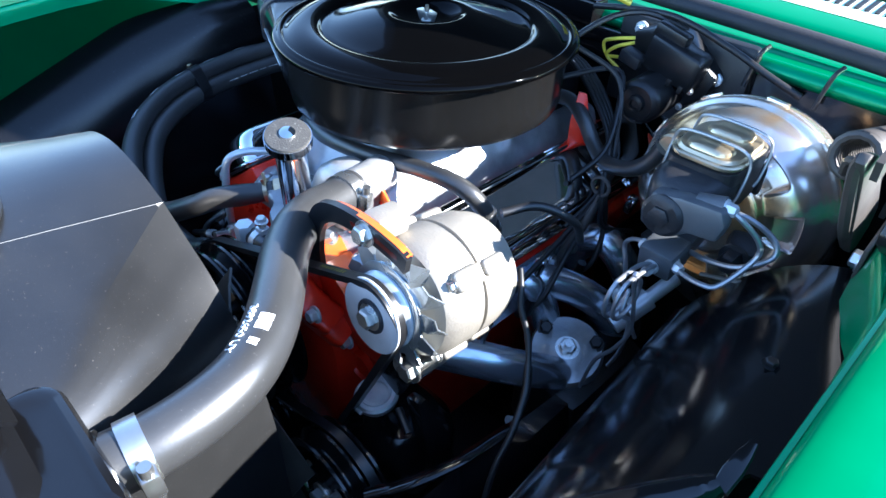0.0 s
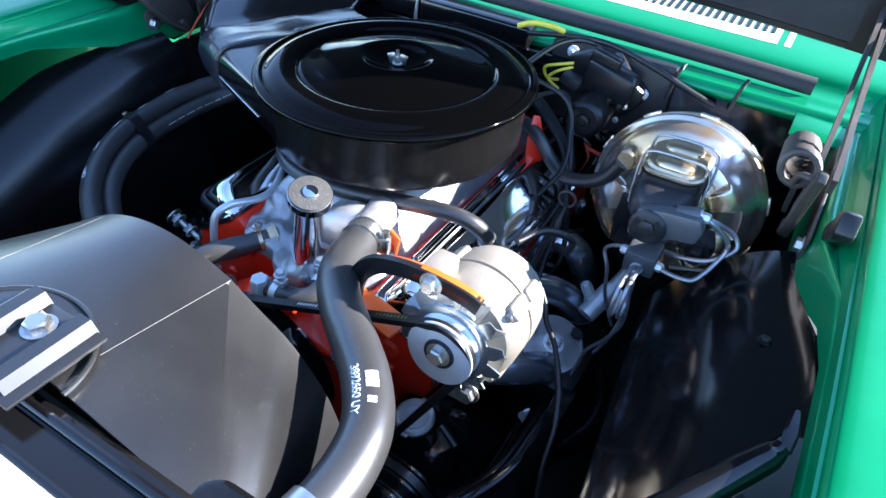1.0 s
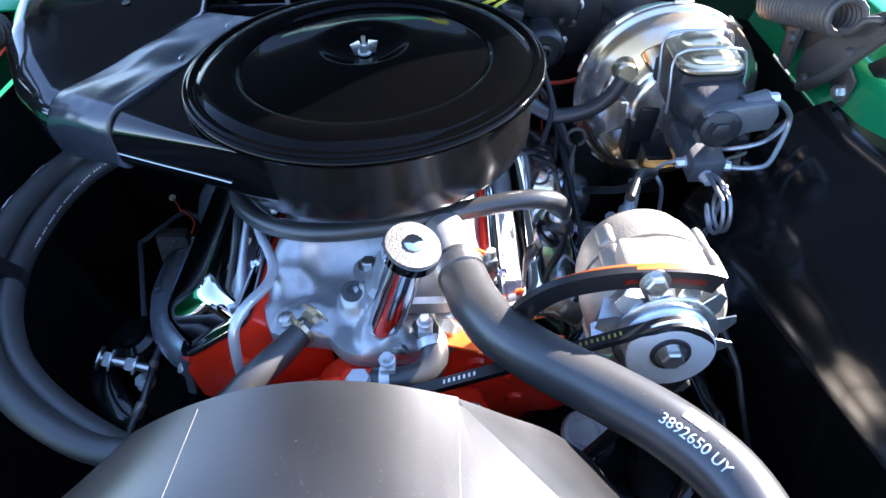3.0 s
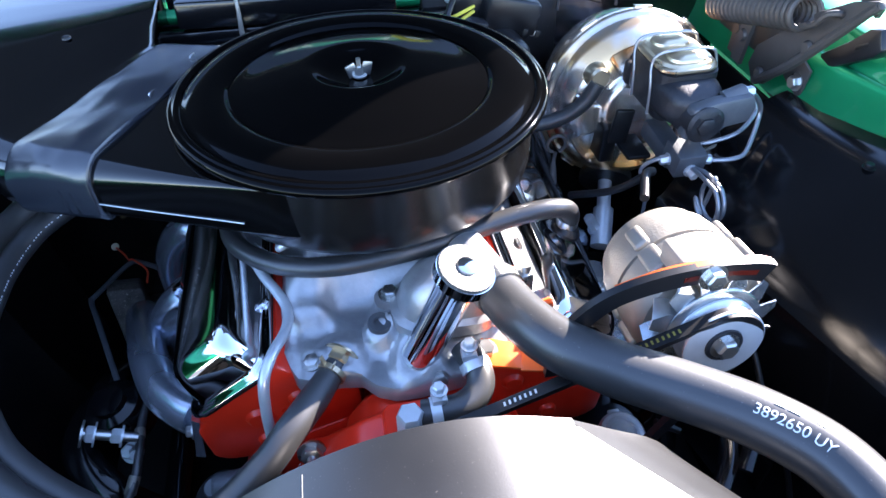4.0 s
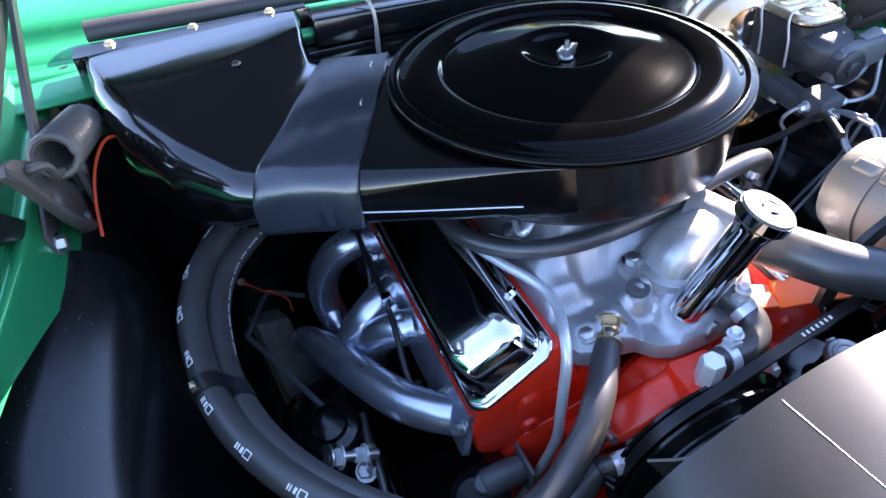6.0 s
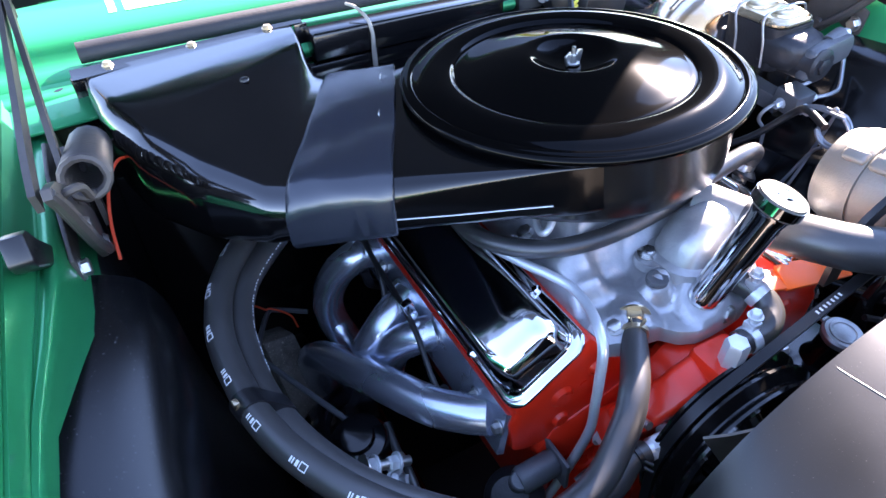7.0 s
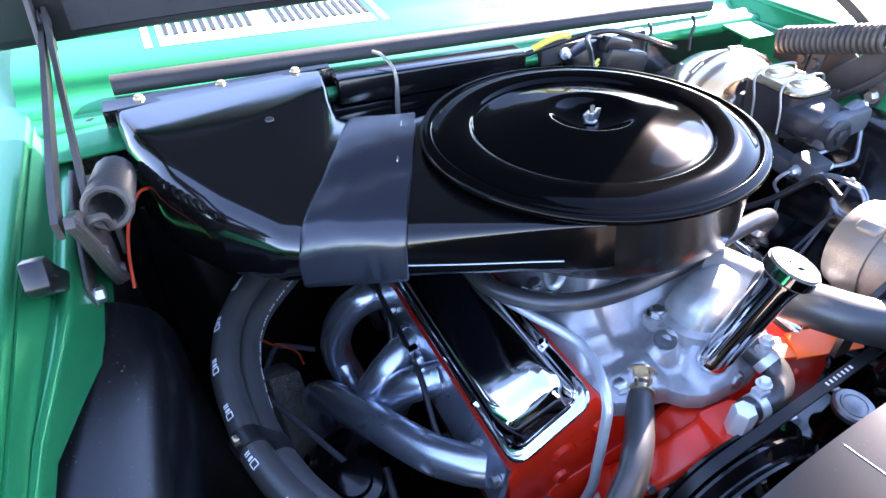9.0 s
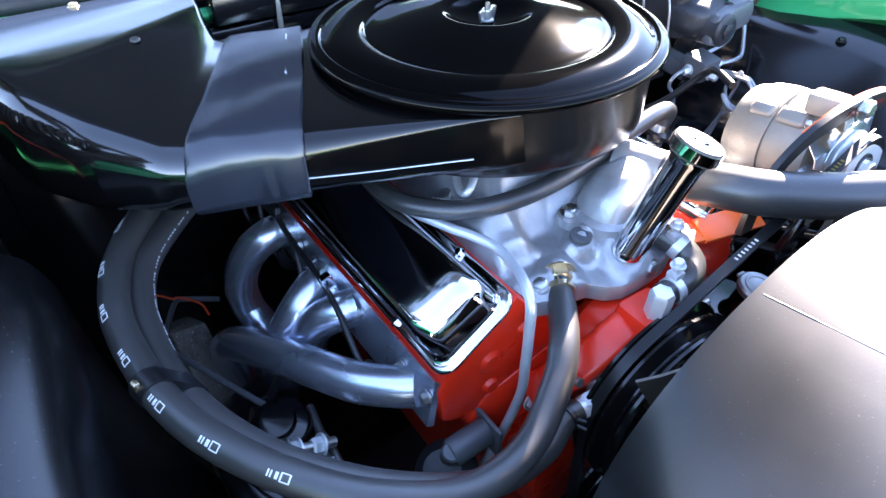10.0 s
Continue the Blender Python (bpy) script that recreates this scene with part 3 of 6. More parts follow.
def manifold_z(x, y):
    ax = abs(x)
    z = 0.777 + 0.012 * ease(-0.205, -0.172, y) - 0.016 * ease(0.085, 0.118, ax) * ease(-0.20, -0.15, y)
    riser = ease(0.105, 0.052, ax) * ease(-0.150, -0.070, y) * ease(0.185, 0.10, y)
    z += 0.072 * riser
    # the raised runners end in a shoulder above each head
    z += 0.020 * ease(-0.172, -0.150, y) * ease(0.112, 0.098, ax) * (1 - riser) * ease(0.05, 0.075, ax)
    for ry, dy in ((-0.095, -0.025), (-0.035, -0.005), (0.045, 0.012), (0.115, 0.03)):
        cy = ry + dy * ax / 0.1
        z += 0.010 * math.exp(-((y - cy) / 0.020) ** 2) * ease(0.03, 0.07, ax) * ease(0.125, 0.10, ax)
    z += bump(x, y, -0.0175, -0.178, 0.0150, 0.010)
    z += bump(x, y, 0.0125, -0.211, 0.0240, 0.010)
    z += bump(x, y, -0.056, -0.196, 0.0200, 0.008, 0.35)
    z += bump(x, y, -0.082, -0.195, 0.0135, 0.004, 0.35)
    z += bump(x, y, 0.027, -0.226, 0.0120, 0.006, 0.4)
    z += bump(x, y, 0.088, -0.190, 0.0150, 0.006, 0.4)
    z += bump(x, y, 0.046, -0.166, 0.060, 0.012, 0.22)
    return z


def cast_body():
    nx, ny = 80, 130
    rows = []
    for j in range(ny + 1):
        row = []
        for i in range(nx + 1):
            x = -0.116 + 0.232 * i / nx
            front = float(np.interp(x, FRONT_X, FRONT_Y))
            y = front + (0.235 - front) * j / ny
            row.append(V(x, y, manifold_z(x, y)) + 0.0007 * noise.noise_vector(V(x, y, 0.3) * 55))
        rows.append(row)
    first = [V(p.x, p.y - 0.002, p.z - 0.004) for p in rows[0]]
    skirt = [V(p.x, p.y - 0.001, min(p.z - 0.008, 0.760)) for p in rows[0]]
    bm = bmesh.new()
    vs = [[bm.verts.new(p) for p in r] for r in [skirt, first] + rows]
    for a, b in zip(vs, vs[1:]):
        for i in range(nx):
            bm.faces.new((a[i], a[i + 1], b[i + 1], b[i]))
    for side in (0, nx):
        low = [bm.verts.new((r[side].co.x, r[side].co.y, 0.72)) for r in vs]
        for k in range(len(vs) - 1):
            bm.faces.new((vs[k][side], vs[k + 1][side], low[k + 1], low[k]))
    bmesh.ops.recalc_face_normals(bm, faces=bm.faces)
    return bm


part("casting", cast_body(), M_ALU, man)
for p, d in (((-0.082, -0.195, manifold_z(-0.082, -0.195) - 0.001), (-0.2, -0.1, 1)), ((0.088, -0.19, manifold_z(0.088, -0.19) - 0.001), (0.2, -0.1, 1)), ((-0.095, -0.06, manifold_z(-0.095, -0.06) - 0.001), (-0.5, 0, 1)), ((0.095, -0.06, manifold_z(0.095, -0.06) - 0.001), (0.5, 0, 1)),
             ((0.027, -0.2335, 0.779), (0, -1, 0.25))):
    part("manifold_bolt", hexagon(0.0072, 0.0058, along(p, d)), M_BOLT, man)
for p in ((-0.0175, -0.178),):
    c = V(p[0], p[1], manifold_z(*p))
    part("socket_plug", joined(lathe([(0.0052, 0.0005), (0.0056, 0.0032), (0.0105, 0.0034), (0.0112, 0.0020), (0.0112, -0.002)], along(c, (0, -0.1, 1)), 24), lathe([(0, 0.0004), (0.0056, 0.0004), (0.0056, -0.001)], along(c, (0, -0.1, 1)), 6)), M_IRON2, man, "dark socket plug")
part("heater_fitting", joined(hexagon(0.013, 0.012, along((-0.055, -0.190, 0.781), (-0.5, -0.8, -0.1))), tube([(-0.057, -0.193, 0.780), (-0.066, -0.206, 0.778)], 0.0095, 12)), M_GOLD, man)
CL = along((-0.0665, -0.2065, 0.7780), (-0.6, -0.8, -0.12))
part("spring_clamp", joined(lathe([(0.0124, -0.0024), (0.0140, -0.0024), (0.0140, 0.0024), (0.0124, 0.0024)], CL, 28), *[block(0.012, 0.0014, 0.0042, CL @ pose(0.018 * math.cos(radians(a)), 0.018 * math.sin(radians(a)), 0, 0, 0, a), 0.0005) for a in (70, 105)]), M_GOLD, man)

# thermostat housing, filler tube
th = thing("thermostat_housing", (0.045, -0.168, 0.81), "cast aluminium water outlet on the manifold front", "thermostat housing")
dome = lumpy(loft([[V(0.046 + x * k + dx, -0.166 + y * k, z) for x, y in rounded(0.052, 0.036, 0.030, 8)] for z, k, dx in ((0.795, 1.0, 0), (0.808, 1.0, 0), (0.812, 0.86, 0), (0.828, 0.80, 0.002), (0.842, 0.68, 0.006), (0.851, 0.48, 0.012), (0.855, 0.22, 0.015))]), 0.0008, 60)
neck = lathe([(0, -0.05), (0.0205, -0.05), (0.020, 0.01), (0.0208, 0.014), (0.020, 0.018), (0.018, 0.02), (0, 0.02)], along((0.083, -0.184, 0.843), (0.22, -0.9, 0.08)), 28)
part("casting", joined(dome, neck), M_ALU, th)
for p in ((-0.004, -0.148, 0.807), (0.090, -0.150, 0.807)):
    part("bolt", hexagon(0.0080, 0.0075, along(p, (0, 0, 1))), M_BOLT, th)
part("flange_ear", loft([[V(0.044 + x, -0.152 + y, z) for x, y in rounded(0.063, 0.016, 0.014, 5)] for z in (0.797, 0.8065)]), M_ALU, th)

ft = thing("oil_filler_tube", (0.012, -0.212, 0.79), "chrome oil filler tube with a textured black cap", "filler tube")
FT = along((0.0125, -0.211, 0.7865), (0.038, -0.0235, 0.129))
part("chrome_tube", lathe([(0.0158, 0.0), (0.0172, 0.006), (0.0165, 0.010), (0.0165, 0.108), (0.0180, 0.114), (0.0180, 0.118), (0, 0.118)], FT, 32), M_CHROME, ft)
M_CAP = mat("cap_wrinkle_black", (0.075, 0.072, 0.066), 0.42, 0.5, 0, 0.2, 60, bump=0.8, bump_grain=700, speck=0.6, speck_color=(0.3, 0.3, 0.28), speck_grain=500)
cap = part("cap", lathe([(0.012, 0.118), (0.0215, 0.119), (0.0232, 0.122), (0.0232, 0.131), (0.0222, 0.1335), (0.010, 0.1345), (0, 0.1345)], FT, 40), M_CAP, ft, "textured black filler cap")
part("cap_rivet", lathe([(0.0085, 0.1344), (0.0080, 0.1362), (0.005, 0.1372), (0, 0.1376)], FT, 20), M_CHROME, cap)
part("cap_skirt", lathe([(0.0234, 0.1215), (0.0238, 0.1215), (0.0238, 0.1312), (0.0234, 0.1312)], FT, 40), M_CHROME, cap)

# air cleaner
ac = thing("air_cleaner", (0, 0, 0.91), "gloss black round air cleaner with a duct snout", "air cleaner")
LID = pose(-0.003, 0.0015, 0.950, -0.7, -0.15, 0) @ pose(0, 0, -0.950)
lid = part("lid", lathe([(0, 0.9548), (0.018, 0.9551), (0.030, 0.9585), (0.040, 0.9645), (0.0450, 0.9675), (0.0475, 0.9682), (0.051, 0.9681), (0.058, 0.9668), (0.066, 0.9651), (0.075, 0.9631), (0.084, 0.9611), (0.093, 0.9590), (0.102, 0.9567), (0.111, 0.9546), (0.117, 0.9536), (0.1215, 0.9531),
                         (0.1235, 0.9524), (0.1248, 0.9532), (0.1262, 0.9552), (0.1285, 0.9566), (0.133, 0.9580), (0.140, 0.9590), (0.147, 0.9586), (0.155, 0.9566), (0.162, 0.9536), (0.1655, 0.9514), (0.1670, 0.9510), (0.1682, 0.9520), (0.1700, 0.9533), (0.1720, 0.9533),
                         (0.1738, 0.9520), (0.1755, 0.9512), (0.1778, 0.9510), (0.1792, 0.9498), (0.1804, 0.9478), (0.1802, 0.9445), (0.1785, 0.9428), (0.170, 0.9425), (0, 0.9425)], LID, 128), M_CLEANER, ac, "black stamped lid with concentric rings", sharp=50)
part("wing_nut", joined(lathe([(0, 0.956), (0.007, 0.956), (0.007, 0.9575), (0.0045, 0.958), (0.0040, 0.966), (0, 0.966)], LID, 16), lathe([(0.0022, 0.966), (0.0022, 0.974), (0, 0.975)], LID, 10),
                        block(0.010, 0.0022, 0.013, LID @ pose(0.0075, 0.001, 0.963, 0, 18, 20), 0.0009), block(0.010, 0.0022, 0.013, LID @ pose(-0.0072, -0.0015, 0.963, 0, -18, 20), 0.0009)), M_BOLT, lid, "bright wing nut on a threaded stud")
part("drum", lathe([(0, 0.9425), (0.1690, 0.9425), (0.1695, 0.939), (0.1685, 0.936), (0.1675, 0.900), (0.1668, 0.8795), (0.1650, 0.8745), (0.1600, 0.8715), (0.150, 0.8700), (0.120, 0.868), (0.090, 0.8665), (0.062, 0.866), (0.058, 0.862), (0, 0.862)], LID, 112), M_DRUM, ac, sharp=50)


def slab(p, q, top, low, r_p, r_q, r_low=0.014, crown=0.0, n=8):
    """A duct section between two plan points, with its own corner rounding above p and above q."""
    p, q = Vector(p), Vector(q)
    wide = (q - p).length
    out = []
    for u0, z0, r, a0 in ((wide, top, r_q, 0), (0, top, r_p, 90), (0, low, r_low, 180), (wide, low, r_low, 270)):
        r = min(r, (top - low) * 0.49)
        cu = u0 - r if u0 else r
        cz = z0 - r if z0 == top else z0 + r
        for k in range(n + 1):
            a = radians(a0 + 90 * k / n)
            out.append((cu + r * math.cos(a), cz + r * math.sin(a)))
        if z0 == top and u0:
            for k in range(1, 9):
                out.append((u0 - r - (wide - r_p - r) * k / 9, top))
    ring = []
    for u, z in out:
        f = u / wide
        xy = p.lerp(q, f)
        lift = crown * 4 * f * (1 - f) if z > (top + low) / 2 else 0
        ring.append(V(xy.x, xy.y, z + lift))
    return ring


def between(stations, k=5):
    """Sections run smoothly through the given stations."""
    rows = []
    for i in range(len(stations) - 1):
        for j in range(k):
            f = j / k
            a, b = stations[i], stations[i + 1]
            rows.append([Vector(u).lerp(Vector(v), f) if isinstance(u, tuple) else u + (v - u) * f for u, v in zip(a, b)])
    rows.append(list(stations[-1]))
    return rows


SNOUT = [((0.00, 0.150), (-0.068, -0.1525), 0.9395, 0.884, 0.005, 0.002), ((-0.03, 0.149), (-0.092, -0.1445), 0.9400, 0.884, 0.005, 0.002), ((-0.05, 0.148), (-0.108, -0.1380), 0.9405, 0.8845, 0.006, 0.003), ((-0.075, 0.146), (-0.124, -0.1310), 0.9405, 0.885, 0.008, 0.0045), ((-0.098, 0.143), (-0.150, -0.1192), 0.9400, 0.885, 0.010, 0.008), ((-0.130, 0.138), (-0.200, -0.0965), 0.9385, 0.884, 0.012, 0.015), ((-0.155, 0.136), (-0.250, -0.074), 0.937, 0.882, 0.014, 0.023), ((-0.185, 0.16), (-0.285, -0.052), 0.933, 0.877, 0.014, 0.030)]
part("snout", loft([slab(Vector(s[0]), Vector(s[1]), *s[2:], 0.010) for s in between(SNOUT, 4)]), M_SNOUT, ac, "tapering black duct snout", sharp=60)
# the thin highlight along the seam is drawn as a bright zinc line
part("snout_seam_glint", tube([(-0.119, -0.1342, 0.9025), (-0.14, -0.1246, 0.9020), (-0.20, -0.0973, 0.9000), (-0.252, -0.0740, 0.8995)], 0.0006, 6), M_ZINC, ac)

SLEEVE = [((-0.142, 0.146), (-0.2455, -0.0780), 0.9395, 0.878, 0.012, 0.020), ((-0.1425, 0.148), (-0.247, -0.0785), 0.9420, 0.876, 0.014, 0.022), ((-0.163, 0.158), (-0.273, -0.064), 0.9400, 0.872, 0.014, 0.024), ((-0.187, 0.172), (-0.303, -0.048), 0.936, 0.868, 0.016, 0.027), ((-0.208, 0.188), (-0.330, -0.032), 0.931, 0.863, 0.018, 0.029), ((-0.210, 0.189), (-0.332, -0.031), 0.928, 0.865, 0.018, 0.029)]
sleeve = thing("duct_sleeve", (-0.24, 0.05, 0.9), "stapled black rubber sleeve joining the two ducts", "duct sleeve")
STAPLES = ((-0.172, 0.117, 0.9400), (-0.205, 0.045, 0.9385), (-0.238, -0.028, 0.9380))
bm = loft([slab(Vector(s[0]), Vector(s[1]), *s[2:], 0.014, 0.001, 10) for s in between(SLEEVE, 8)])
for v in bm.verts:
    p = v.co
    if p.z > 0.885:
        f = (p.x + 0.33) * 0.9 + (p.y - 0.05) * 0.42
        # soft folds that run out from the staples, and a sag in the middle
        p.z += -0.0040 * math.exp(-((p.y - 0.030) / 0.030) ** 2) + 0.0022 * math.exp(-((p.y - 0.075 + (p.x + 0.24) * 0.5) / 0.022) ** 2) - 0.0022 * math.exp(-((p.y - 0.118) / 0.022) ** 2)
        p += 0.0042 * noise.noise_vector(p * 15) + 0.0007 * noise.noise_vector(p * 60)
        for q in STAPLES:
            p.z -= 0.0024 * math.exp(-((p.x - q[0]) ** 2 + (p.y - q[1]) ** 2) / 0.00018)
part("sleeve", bm, M_SLEEVE, sleeve, sharp=50)
for p in STAPLES:
    part("staple", tube([(p[0] - 0.0022, p[1] - 0.0045, p[2] - 0.001), (p[0] - 0.0015, p[1] - 0.003, p[2] + 0.0010), (p[0] + 0.0015, p[1] + 0.003, p[2] + 0.0010), (p[0] + 0.0022, p[1] + 0.0045, p[2] - 0.001)], 0.0007, 8), M_BOLT, sleeve)

plenum = thing("cowl_plenum_duct", (-0.33, 0.2, 0.9), "gloss black plenum duct bolted to the firewall", "air duct")
PLENUM = [((-0.205, 0.180), (-0.318, -0.034), 0.925, 0.868, 0.020, 0.028), ((-0.219, 0.196), (-0.348, -0.018), 0.928, 0.864, 0.022, 0.029), ((-0.222, 0.214), (-0.396, 0.034), 0.9400, 0.854, 0.014, 0.034), ((-0.221, 0.236), (-0.434, 0.103), 0.9485, 0.848, 0.007, 0.034), ((-0.220, 0.256), (-0.454, 0.183), 0.9530, 0.845, 0.004, 0.024), ((-0.219, 0.270), (-0.458, 0.240), 0.9545, 0.844, 0.003, 0.010), ((-0.218, 0.279), (-0.4575, 0.268), 0.9548, 0.843, 0.0025, 0.005)]
part("duct_shell", loft([slab(Vector(s[0]), Vector(s[1]), *s[2:], 0.020, 0.0025, 10) for s in between(PLENUM, 5)]), M_DUCT, plenum, sharp=50)
part("mount_flange", prism([(-0.468, 0.253), (-0.462, 0.2525), (-0.240, 0.2745), (-0.205, 0.2745), (-0.203, 0.286), (-0.25, 0.288), (-0.469, 0.284)], 0.0022, pose(0, 0, 0.9552)), M_DUCT, plenum)
part("mount_flange", block(0.014, 0.004, 0.060, pose(-0.463, 0.262, 0.926), 0.001), M_DUCT, plenum)
part("mount_flange", block(0.016, 0.004, 0.040, pose(-0.208, 0.276, 0.935), 0.001), M_DUCT, plenum)
for x, y, z in ((-0.430, 0.275, 0.9562), (-0.338, 0.2765, 0.9562), (-0.248, 0.279, 0.9562)):
    part("bolt", hexagon(0.0048, 0.0045, along((x, y, z), (0, 0, 1))), M_GOLD, plenum)
part("rivet", lathe([(0, 0.0004), (0.0016, 0.0006), (0.0022, -0.0002), (0.0038, -0.0002), (0.0042, 0.0006), (0.0050, -0.001)], along((-0.306, 0.168, 0.9505), (-0.05, -0.12, 1)), 20), M_SATIN, plenum)

# upper radiator hose
hose = thing("upper_radiator_hose", (0.18, -0.34, 0.86), "thick black moulded radiator hose with white print", "radiator hose")
HOSE = [(0.083, -0.184, 0.843), (0.090, -0.211, 0.845), (0.099, -0.245, 0.852), (0.116, -0.277, 0.856), (0.148, -0.310, 0.860), (0.188, -0.342, 0.864), (0.222, -0.372, 0.867), (0.248, -0.406, 0.869), (0.259, -0.440, 0.869), (0.261, -0.476, 0.868), (0.257, -0.505, 0.867), (0.250, -0.535, 0.866)]
part("hose", tube(HOSE, 0.0215, 28, 6), M_RUBBER, hose)


def hose_clamp(parent, p, d, r):
    c = part("hose_clamp", joined(lathe([(r, -0.007), (r + 0.0012, -0.007), (r + 0.0012, 0.007), (r, 0.007)], along(p, d), 40)), M_BOLT, parent)
    m = along(p, d)
    part("clamp_screw", joined(block(0.012, 0.020, 0.012, m @ pose(r + 0.005, 0, 0), 0.0015), tube([m @ V(r + 0.006, -0.016, 0), m @ V(r + 0.006, 0.018, 0)], 0.0045, 10)), M_BOLT, c)


hose_clamp(hose, (0.0865, -0.198, 0.8445), (0.22, -0.9, 0.08), 0.0219)
hose_clamp(hose, (0.259, -0.490, 0.8675), (-0.13, -1, -0.03), 0.0219)

# shroud and radiator
shroud = thing("fan_shroud", (0, -0.44, 0.7), "satin black sheet fan shroud, dusty in the sun", "fan shroud")


def shroud_ring(y, f):
    """From the round fan opening (f = 0) to the wide radiator face (f = 1)."""
    out = []
    rear = [(-0.205, 0.52), (-0.206, 0.66), (-0.205, 0.74), (-0.185, 0.818), (-0.150, 0.868), (-0.115, 0.896), (-0.078, 0.9165), (-0.04, 0.930), (0, 0.935), (0.04, 0.930), (0.082, 0.915), (0.085, 0.913), (0.115, 0.893), (0.150, 0.868), (0.185, 0.818), (0.204, 0.74), (0.206, 0.66), (0.205, 0.52)]
    face = [(-0.31, 0.50), (-0.31, 0.66), (-0.31, 0.75), (-0.295, 0.832), (-0.235, 0.874), (-0.150, 0.920), (-0.078, 0.938), (-0.04, 0.941), (0, 0.942), (0.04, 0.941), (0.082, 0.938), (0.214, 0.899), (0.232, 0.892), (0.248, 0.876), (0.258, 0.83), (0.262, 0.74), (0.27, 0.66), (0.27, 0.50)]
    def smooth(pts, cuts):
        line = []
        for i, j in zip(cuts, cuts[1:]):
            line += curve_points([(p, 0, q) for p, q in pts[i:j + 1]], 4)[:-1] if j - i > 1 else [V(pts[i][0] + (pts[j][0] - pts[i][0]) * k / 4, 0, pts[i][1] + (pts[j][1] - pts[i][1]) * k / 4) for k in range(4)]
        return line + [V(pts[-1][0], 0, pts[-1][1])]

    for a, b in zip(smooth(rear, (0, 10, 11, 17)), smooth(face, (0, 6, 10, 11, 17))):
        out.append(V(a.x + (b.x - a.x) * f, y, a.z + (b.z - a.z) * f))
    return out


rows = [shroud_ring(y, f) for y, f in ((-0.376, -0.03), (-0.382, 0.0), (-0.42, 0.27), (-0.46, 0.55), (-0.50, 0.82), (-0.535, 1.0))]
part("shroud_shell", sheet(rows, 0.0025), M_SHROUD, shroud, sharp=14)
M_EDGE = mat("worn_bright_edge", (0.20, 0.195, 0.185), 0.42, 0.5, 0, 0.3, 120)
for k in (24, 40):
    part("worn_crease", tube([r[k] - V(0, 0, 0.0002) for r in rows[1:-1]], 0.0004, 6), M_EDGE, shroud, "bright worn fold line")
rad = thing("radiator", (0, -0.58, 0.7), "black radiator with rounded header tank", "radiator")
tank = []
for x, s in ((-0.30, 0.6), (-0.295, 0.9), (-0.28, 1.0), (0.27, 1.0), (0.285, 0.9), (0.29, 0.6)):
    tank.append([V(x, -0.578 + a * s, 0.872 + b * s) for a, b in rounded(0.048, 0.040, 0.030, 6)])
part("header_tank", loft(tank), M_BLACK, rad)
part("core", block(0.56, 0.06, 0.46, pose(0, -0.58, 0.61), 0.004), M_CHASSIS, rad)
part("hose_neck", lathe([(0, -0.03), (0.020, -0.03), (0.020, 0.03), (0.0208, 0.034), (0.019, 0.036), (0, 0.036)], along((0.247, -0.540, 0.866), (0.15, 1, 0.05)), 28), M_BLACK, rad)
part("end_tank", loft([[V(0.262 + x * k, -0.560 + y * k, z) for x, y in rounded(0.068, 0.053, 0.020, 6)] for z, k in ((0.46, 1.0), (0.886, 1.0), (0.8960, 0.985), (0.9020, 0.94), (0.9040, 0.86), (0.9025, 0.78))]), M_BLACK, rad)
pan = thing("radiator_top_panel", (0, -0.58, 0.925), "black radiator top panel with a white label", "top panel")
part("panel", sheet([[(-0.34, -0.535, 0.915), (0.235, -0.535, 0.915)], [(-0.34, -0.542, 0.926), (0.24, -0.542, 0.926)], [(-0.34, -0.60, 0.930), (0.245, -0.60, 0.930)], [(-0.34, -0.72, 0.926), (0.245, -0.72, 0.926)]], 0.003), M_BLACK, pan)
for y, z in ((-0.552, 0.9290), (-0.583, 0.9305)):
    part("panel_ridge", tube([(-0.34, y, z), (0.0, y, z), (0.238, y, z)], 0.0055, 10, 1, flat=0.6), M_BLACK, pan)
part("label", block(0.24, 0.07, 0.0008, pose(0.11, -0.620, 0.9325, 2, 0, 0)), M_PAPER, pan, "white paper label with fine print")

# alternator
alt = thing("alternator", (0.25, -0.21, 0.846), "cast aluminium alternator with a zinc pulley and fan", "alternator")
AX = along((0.2465, -0.293, 0.8455), (0.0, -1, 0.10))
case = lathe([(0, -0.128), (0.038, -0.128), (0.050, -0.125), (0.0520, -0.118), (0.0555, -0.110), (0.0575, -0.092), (0.0575, -0.0785), (0.0550, -0.078), (0.0550, -0.074), (0.0580, -0.0735), (0.0580, -0.050), (0.0565, -0.040), (0.052, -0.034), (0.03, -0.030), (0, -0.030)], AX, 56)
part("case", case, M_ALT, alt)
for k in range(4):
    a = radians(40 + 90 * k)
    part("case_lug", joined(block(0.016, 0.018, 0.030, AX @ pose(0.0560 * math.cos(a), 0.0560 * math.sin(a), -0.060, 0, 0, math.degrees(a)), 0.004, 3), block(0.014, 0.015, 0.026, AX @ pose(0.0550 * math.cos(a), 0.0550 * math.sin(a), -0.093, 0, 0, math.degrees(a)), 0.004, 3)), M_ALT, alt)
    part("through_bolt", hexagon(0.0045, 0.005, AX @ pose(0.0580 * math.cos(a), 0.0580 * math.sin(a), -0.0445)), M_BOLT, alt)
part("adjuster_lug", joined(block(0.024, 0.022, 0.034, AX @ pose(-0.028, 0.064, -0.035), 0.004)), M_ALT, alt)
part("pivot_lug", block(0.03, 0.03, 0.05, AX @ pose(0.008, -0.070, -0.055), 0.006), M_ALT, alt)
